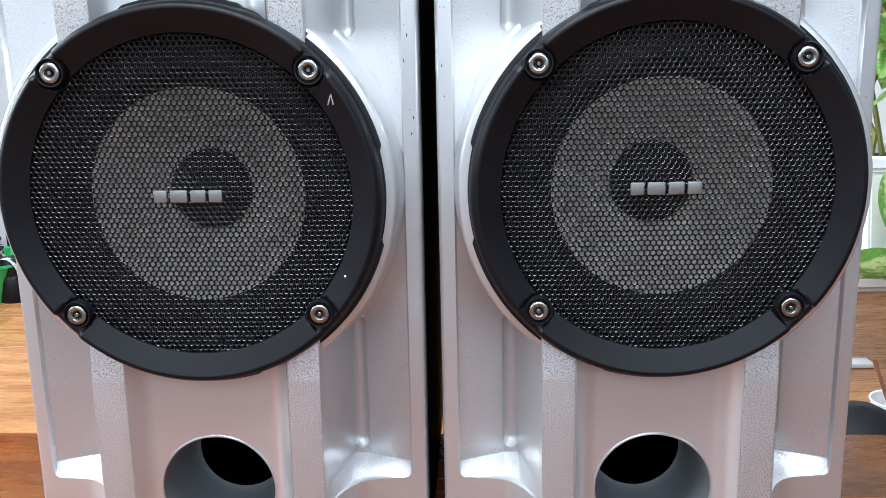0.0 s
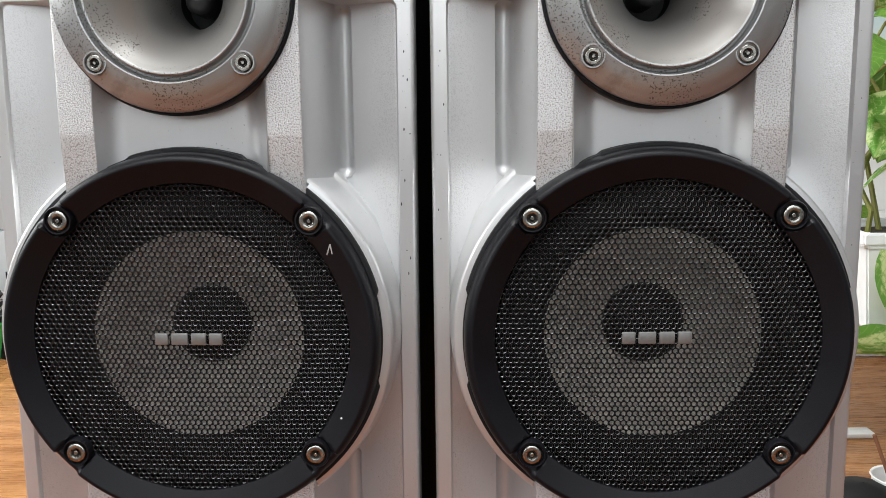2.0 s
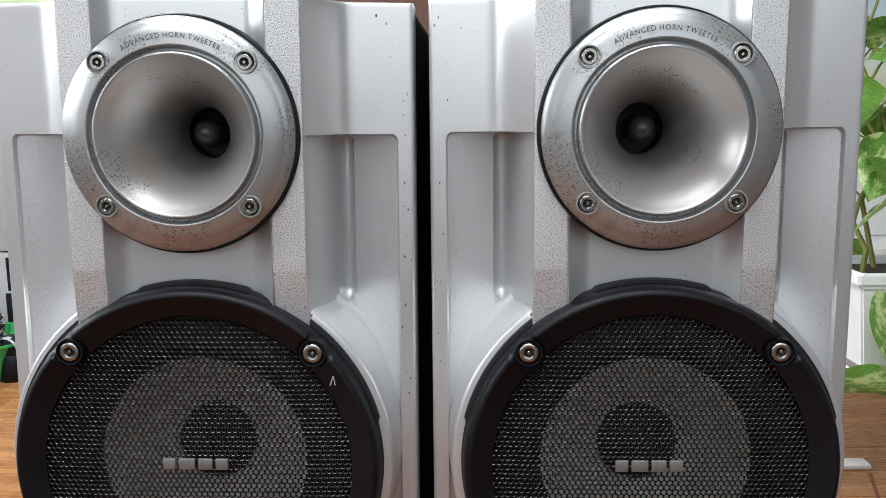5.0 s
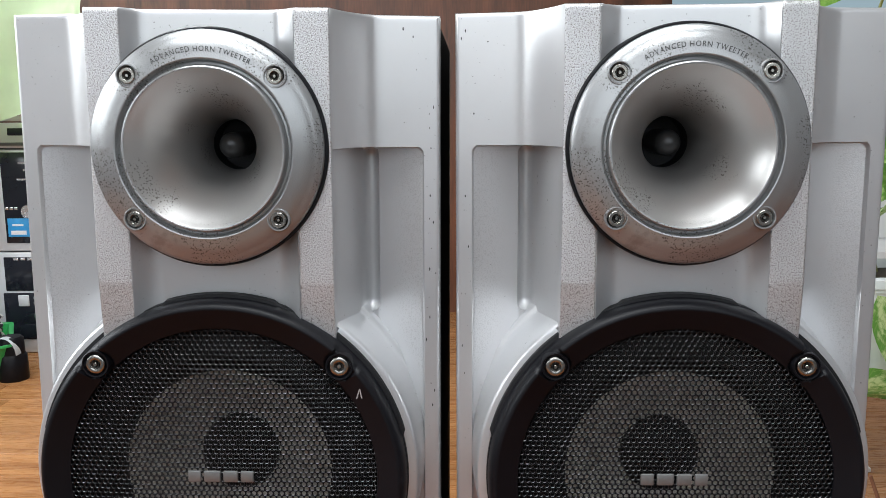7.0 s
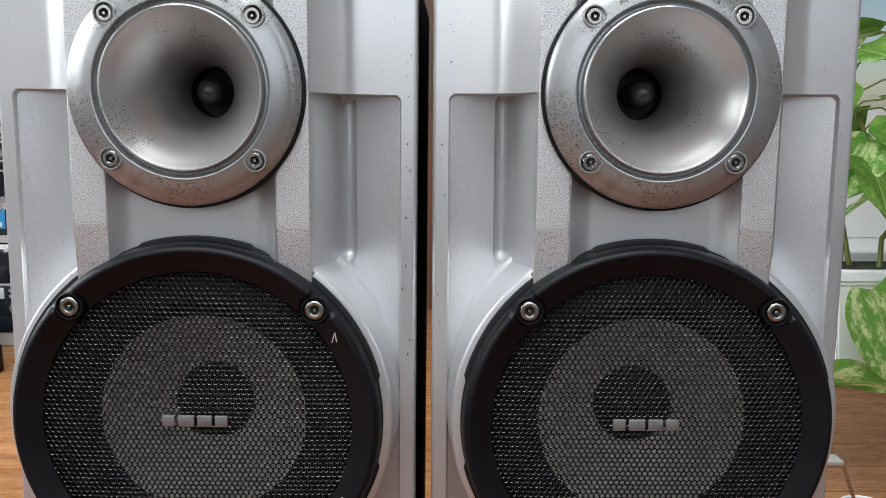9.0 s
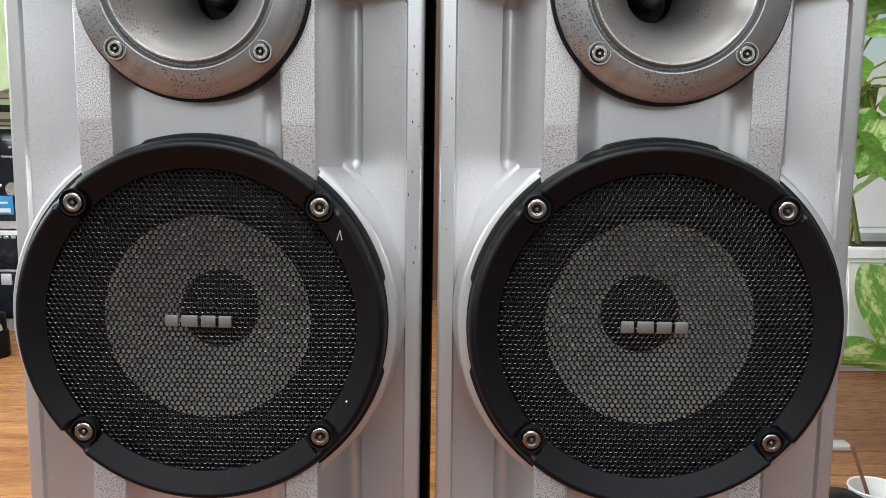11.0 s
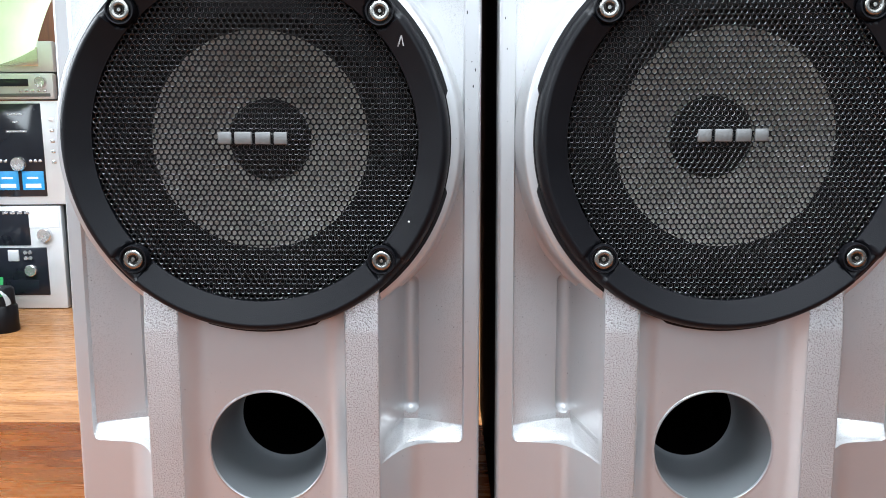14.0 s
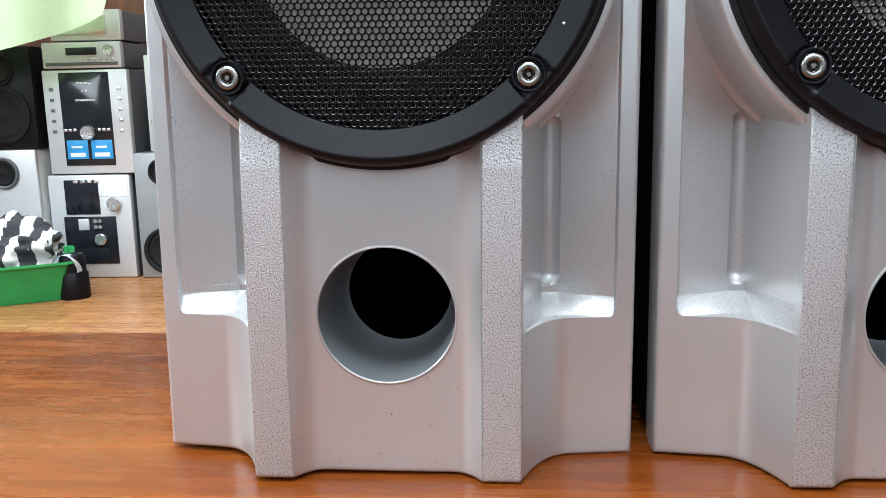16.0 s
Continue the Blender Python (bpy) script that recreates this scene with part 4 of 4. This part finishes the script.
def leaf_material(name, green, pale, amount):
    m = bpy.data.materials.new(name)
    m.use_nodes = True
    N, L = m.node_tree.nodes, m.node_tree.links
    b = N["Principled BSDF"]
    tc, n1, rp = N.new("ShaderNodeTexCoord"), N.new("ShaderNodeTexNoise"), N.new("ShaderNodeValToRGB")
    mp = N.new("ShaderNodeMapping")
    mp.inputs["Scale"].default_value = (1.0, 0.45, 1.0)
    n1.inputs["Scale"].default_value, n1.inputs["Detail"].default_value, n1.inputs["Roughness"].default_value = 45, 7, 0.7
    oi = N.new("ShaderNodeObjectInfo")
    L.new(tc.outputs["Object"], mp.inputs[0])
    L.new(oi.outputs["Random"], mp.inputs["Location"])
    L.new(mp.outputs[0], n1.inputs["Vector"])
    rp.color_ramp.elements[0].position, rp.color_ramp.elements[0].color = amount, (*green, 1)
    rp.color_ramp.elements[1].position, rp.color_ramp.elements[1].color = amount + 0.1, (*pale, 1)
    L.new(n1.outputs["Fac"], rp.inputs[0])
    # midrib and side veins, from the leaf's own axes
    sx, ab, rib = N.new("ShaderNodeSeparateXYZ"), N.new("ShaderNodeMath"), N.new("ShaderNodeMapRange")
    L.new(tc.outputs["Object"], sx.inputs[0])
    ab.operation = "ABSOLUTE"
    L.new(sx.outputs["X"], ab.inputs[0])
    rib.inputs["From Min"].default_value, rib.inputs["From Max"].default_value = 0.0028, 0.001
    L.new(ab.outputs[0], rib.inputs[0])
    slant, wave, vein, most = N.new("ShaderNodeMath"), N.new("ShaderNodeMath"), N.new("ShaderNodeMapRange"), N.new("ShaderNodeMath")
    slant.operation, slant.inputs[1].default_value = "MULTIPLY_ADD", -0.8
    L.new(ab.outputs[0], slant.inputs[0])
    L.new(sx.outputs["Y"], slant.inputs[2])
    wave.operation, wave.inputs[1].default_value = "PINGPONG", 0.0085
    L.new(slant.outputs[0], wave.inputs[0])
    vein.inputs["From Min"].default_value, vein.inputs["From Max"].default_value, vein.inputs["To Max"].default_value = 0.0016, 0.0004, 0.45
    L.new(wave.outputs[0], vein.inputs[0])
    most.operation = "MAXIMUM"
    L.new(rib.outputs[0], most.inputs[0])
    L.new(vein.outputs[0], most.inputs[1])
    mxv = N.new("ShaderNodeMix")
    mxv.data_type = "RGBA"
    L.new(most.outputs[0], mxv.inputs[0])
    L.new(rp.outputs[0], mxv.inputs[6])
    mxv.inputs[7].default_value = (0.3, 0.45, 0.14, 1)
    L.new(mxv.outputs[2], b.inputs["Base Color"])
    b.inputs["Roughness"].default_value = 0.35
    t = N.new("ShaderNodeBsdfTranslucent")
    L.new(mxv.outputs[2], t.inputs[0])
    mx = N.new("ShaderNodeMixShader")
    mx.inputs[0].default_value = 0.35
    L.new(b.outputs[0], mx.inputs[1])
    L.new(t.outputs[0], mx.inputs[2])
    L.new(mx.outputs[0], N["Material Output"].inputs[0])
    return m


LEAF = leaf_material("glossy_green_leaf", (0.12, 0.27, 0.045), (0.22, 0.4, 0.08), 0.5)
MARBLED = leaf_material("marbled_green_leaf", (0.14, 0.34, 0.06), (0.58, 0.7, 0.33), 0.49)


def leaf_mesh(length, width, fold, droop):
    """A heart-shaped leaf along +y from its stalk, folded at the midrib."""
    bm = bmesh.new()
    n, cols = 16, 4
    rows = []
    for j in range(n + 1):
        t = j / n
        half = width / 2 * (math.sin(math.pi * min(1, t * 0.93 + 0.07) ** 0.72)) ** 0.85
        row = []
        for i in range(-cols, cols + 1):
            u = i / cols
            y = length * (t - 0.1 * abs(u) * (1 - t) ** 2)
            row.append(bm.verts.new((half * u, y, fold * half * abs(u) - droop * length * t * t + 0.006 * math.sin(9 * t + 4 * abs(u)) * abs(u))))
        rows.append(row)
    for p, q in zip(rows, rows[1:]):
        for i in range(2 * cols):
            bm.faces.new((p[i], p[i + 1], q[i + 1], q[i]))
    bmesh.ops.remove_doubles(bm, verts=bm.verts[:], dist=1e-5)
    return bm


def leaf(parent, at, tip, length, width, material, fold=0.25, droop=0.15, twist=0.0):
    """A leaf from its stalk end towards tip, its upper face turned up by the twist."""
    ob = part("leaf", leaf_mesh(length, width, fold, droop), material, parent, smooth=80)
    d = (Vector(tip) - Vector(at)).normalized()
    side = d.cross(Vector((0, 0, 1)))
    side = side.normalized() if side.length > 0.05 else Vector((1, 0, 0))
    up = side.cross(d)
    m = Matrix((side, d, up)).transposed().to_4x4()
    ob.matrix_world = Matrix.Translation(at) @ m @ pose(0, 0, 0, 0, twist, 0)
    return ob


def vine(parent, base, top, count, size, seed, marbled, spread=0.12, low=0.45):
    """A stem with leaves on stalks up its length."""
    rng = random.Random(seed)
    b, t = Vector(base), Vector(top)
    pts = [b.lerp(t, k / 8) + Vector((0.02 * math.sin(k * 1.3 + seed), 0.02 * math.cos(k * 1.7 + seed), 0)) * (k > 0) for k in range(9)]
    part("stem", tube(pts, 0.006, 7, taper=0.5), STEM, parent)
    for k in range(count):
        f = low + (1 - low) * k / max(1, count - 1)
        p = pts[min(8, int(f * 8))]
        a = k * 2.4 + rng.uniform(-0.5, 0.5) + seed
        out = Vector((math.cos(a), math.sin(a), rng.uniform(0.1, 0.6)))
        q = p + out.normalized() * spread * rng.uniform(0.5, 1.1)
        part("stalk", tube([p, p.lerp(q, 0.5) + Vector((0, 0, 0.015)), q], 0.0022, 6), STEM, parent)
        tip = q + Vector((math.cos(a), math.sin(a) - 0.35, rng.uniform(-0.9, -0.1)))
        ln = size * rng.uniform(0.8, 1.25)
        leaf(parent, q, tip, ln, ln * rng.uniform(0.62, 0.8), MARBLED if rng.random() < marbled else LEAF, rng.uniform(0.1, 0.35), rng.uniform(0.05, 0.3), rng.uniform(-35, 35))


def square_pot(parent, w, h):
    bm = bmesh.new()
    loops = []
    for s_, z in ((0.42, 0), (0.5, h * 0.86), (0.54, h * 0.87), (0.54, h), (0.48, h), (0.46, h * 0.9)):
        loops.append([bm.verts.new((w * s_ * a, w * s_ * b * 0.8, z)) for a, b in ((1, 1), (-1, 1), (-1, -1), (1, -1))])
    for p, q in zip(loops, loops[1:]):
        for k in range(4):
            bm.faces.new((p[k], p[(k + 1) % 4], q[(k + 1) % 4], q[k]))
    bm.faces.new(loops[0][::-1])
    bmesh.ops.bevel(bm, geom=bm.edges[:], offset=0.004, segments=2, affect="EDGES")
    return part("pot", bm, POTWHITE, parent, "white square pot")


PX, PY = 0.93, 1.26


def white_cabinet():
    u = empty("white_cabinet", "low white painted cabinet with a backboard behind the plants", "cabinet")
    u.location = (1.78, 2.3, FLOOR)
    part("body", block(-0.53, 0.53, 0.012, 0.3, 0.0, 0.41, 0.003), WHITE, u)
    part("worktop", block(-0.54, 0.54, -0.01, 0.3, 0.412, 0.47, 0.004), WHITE, u)
    part("backboard", block(-0.53, 0.53, 0.27, 0.298, 0.472, 0.95, 0.003), PLASTER, u)
    for x0 in (-0.525, 0.003):
        door = part("door", block(x0, x0 + 0.522, -0.004, 0.01, 0.02, 0.405, 0.003), WHITE, u)
        part("handle", tube([(x0 + 0.2, -0.004, 0.36), (x0 + 0.2, -0.022, 0.36), (x0 + 0.32, -0.022, 0.36), (x0 + 0.32, -0.004, 0.36)], 0.005, 8), CHROME, door, "chrome handle")


white_cabinet()
stand = empty("plant_stand", "white wire plant stand on the floor", "plant stand")
for z in (-0.095,):
    for dy in (-0.12, 0.12):
        part("rail", tube([(PX - 0.2, PY + dy, z), (PX + 0.75, PY + dy, z)], 0.007, 8), WHITE, stand)
    for dx in np.arange(-0.2, 0.76, 0.095):
        part("wire", tube([(PX + dx, PY - 0.12, z), (PX + dx, PY + 0.12, z)], 0.004, 6), WHITE, stand)
for dx in (-0.2, 0.75):
    for dy in (-0.12, 0.12):
        part("leg", tube([(PX + dx, PY + dy, FLOOR), (PX + dx, PY + dy, -0.08)], 0.008, 8), WHITE, stand)

plant = empty("potted_plant", "marbled green leafy plant in a white pot on the stand", "plant", "potted plants")
pot = square_pot(plant, 0.26, 0.2)
pot.location = (PX + 0.02, PY, -0.088)
part("soil", block(PX + 0.02 - 0.12, PX + 0.02 + 0.12, PY - 0.095, PY + 0.095, 0.08, 0.095, 0.004), SOIL, plant)
vine(plant, (PX - 0.06, PY, 0.09), (PX - 0.05, PY + 0.02, 0.52), 8, 0.15, 2, 0.3)
vine(plant, (PX + 0.04, PY + 0.02, 0.09), (PX + 0.1, PY, 0.6), 9, 0.16, 5, 0.4)
vine(plant, (PX - 0.01, PY + 0.05, 0.09), (PX - 0.02, PY + 0.12, 0.68), 9, 0.15, 9, 0.2)
vine(plant, (PX + 0.07, PY - 0.04, 0.09), (PX + 0.16, PY - 0.06, 0.42), 6, 0.14, 13, 0.5)
leaf(plant, (PX - 0.075, PY - 0.17, 0.085), (PX + 0.05, PY - 0.2, -0.25), 0.21, 0.15, MARBLED, 0.2, 0.08, 75)
leaf(plant, (PX - 0.17, PY - 0.14, -0.1), (PX + 0.2, PY - 0.16, -0.115), 0.2, 0.085, MARBLED, 0.3, 0.1, -60)

pot2 = empty("potted_plant", "leafy green climbing plant in a brown clay pot", "plant", "potted plants")
part("pot", lathe([(0.001, 0), (0.05, 0), (0.062, 0.085), (0.068, 0.086), (0.068, 0.105), (0.058, 0.105), (0.056, 0.09)], 40, axis="z"), TERRA, pot2).location = (PX - 0.12, PY + 0.3, FLOOR)
part("soil", lathe([(0.001, 0.09), (0.057, 0.09)], 32, axis="z"), SOIL, pot2).location = (PX - 0.12, PY + 0.3, FLOOR)
vine(pot2, (PX - 0.12, PY + 0.3, FLOOR + 0.09), (PX + 0.02, PY + 0.34, 0.15), 9, 0.11, 21, 0.2)
plant3 = empty("potted_plant", "tall green leafy plant in a white pot", "plant", "potted plants")
p3 = square_pot(plant3, 0.26, 0.2)
p3.location = (PX + 0.4, PY, -0.088)
part("soil", block(PX + 0.28, PX + 0.52, PY - 0.095, PY + 0.095, 0.08, 0.095, 0.004), SOIL, plant3)
for k in range(4):
    vine(plant3, (PX + 0.34 + 0.04 * k, PY, 0.09), (PX + 0.2 + 0.12 * k, PY + 0.05, 0.5 + 0.08 * k), 8, 0.15, 31 + k, 0.2)

tagged(part("white_strip", block(0.78, 1.1, 1.6, 1.65, FLOOR + 0.0005, FLOOR + 0.014, 0.004), WHITE), "white plastic strip lying on the wooden floor", "strip")

cup = empty("white_cup", "white plastic cup with a thin brown stick on the floor", "cup")
part("cup_body", lathe([(0.001, 0.0), (0.036, 0.0), (0.05, 0.105), (0.053, 0.107), (0.052, 0.11), (0.048, 0.108), (0.035, 0.004), (0.001, 0.004)], 48, axis="z"), WHITE, cup)
part("stick", tube([(0.02, 0.0, 0.01), (-0.045, 0.02, 0.19)], 0.004, 8), TERRA, cup)
cup.location = (0.915, 1.15, FLOOR)
bag = tagged(part("black_bag", lathe([(0.001, 0), (0.09, 0), (0.1, 0.02), (0.085, 0.07), (0.05, 0.1), (0.001, 0.11)], 32, axis="z"), RUBBER, smooth=60), "small rounded black bag lying on the floor", "bag")
bag.location = (0.83, 1.12, FLOOR)

# ---- floor planks ----
rng = random.Random(4)
lengths = {}
for row in range(22):
    y = 0.1 + row * 0.15
    x = X0 + 0.01 - rng.uniform(0, 0.8)
    while x < X1:
        x0, x1 = max(x, X0), min(x + 1.2, X1)
        x += 1.2
        if x1 - x0 < 0.05:
            continue
        key = round(x1 - x0, 2)
        if key not in lengths:
            bm = block(-key / 2 + 0.001, key / 2 - 0.001, -0.074, 0.074, -0.006, 0, 0.0012, 1)
            me = bpy.data.meshes.new("plank")
            bm.to_mesh(me)
            bm.free()
            me.materials.append(FLOORWOOD)
            lengths[key] = me
        ob = new("plank", lengths[key])
        ob.parent = floor
        ob.location = ((x0 + x1) / 2, y + 0.075, FLOOR)
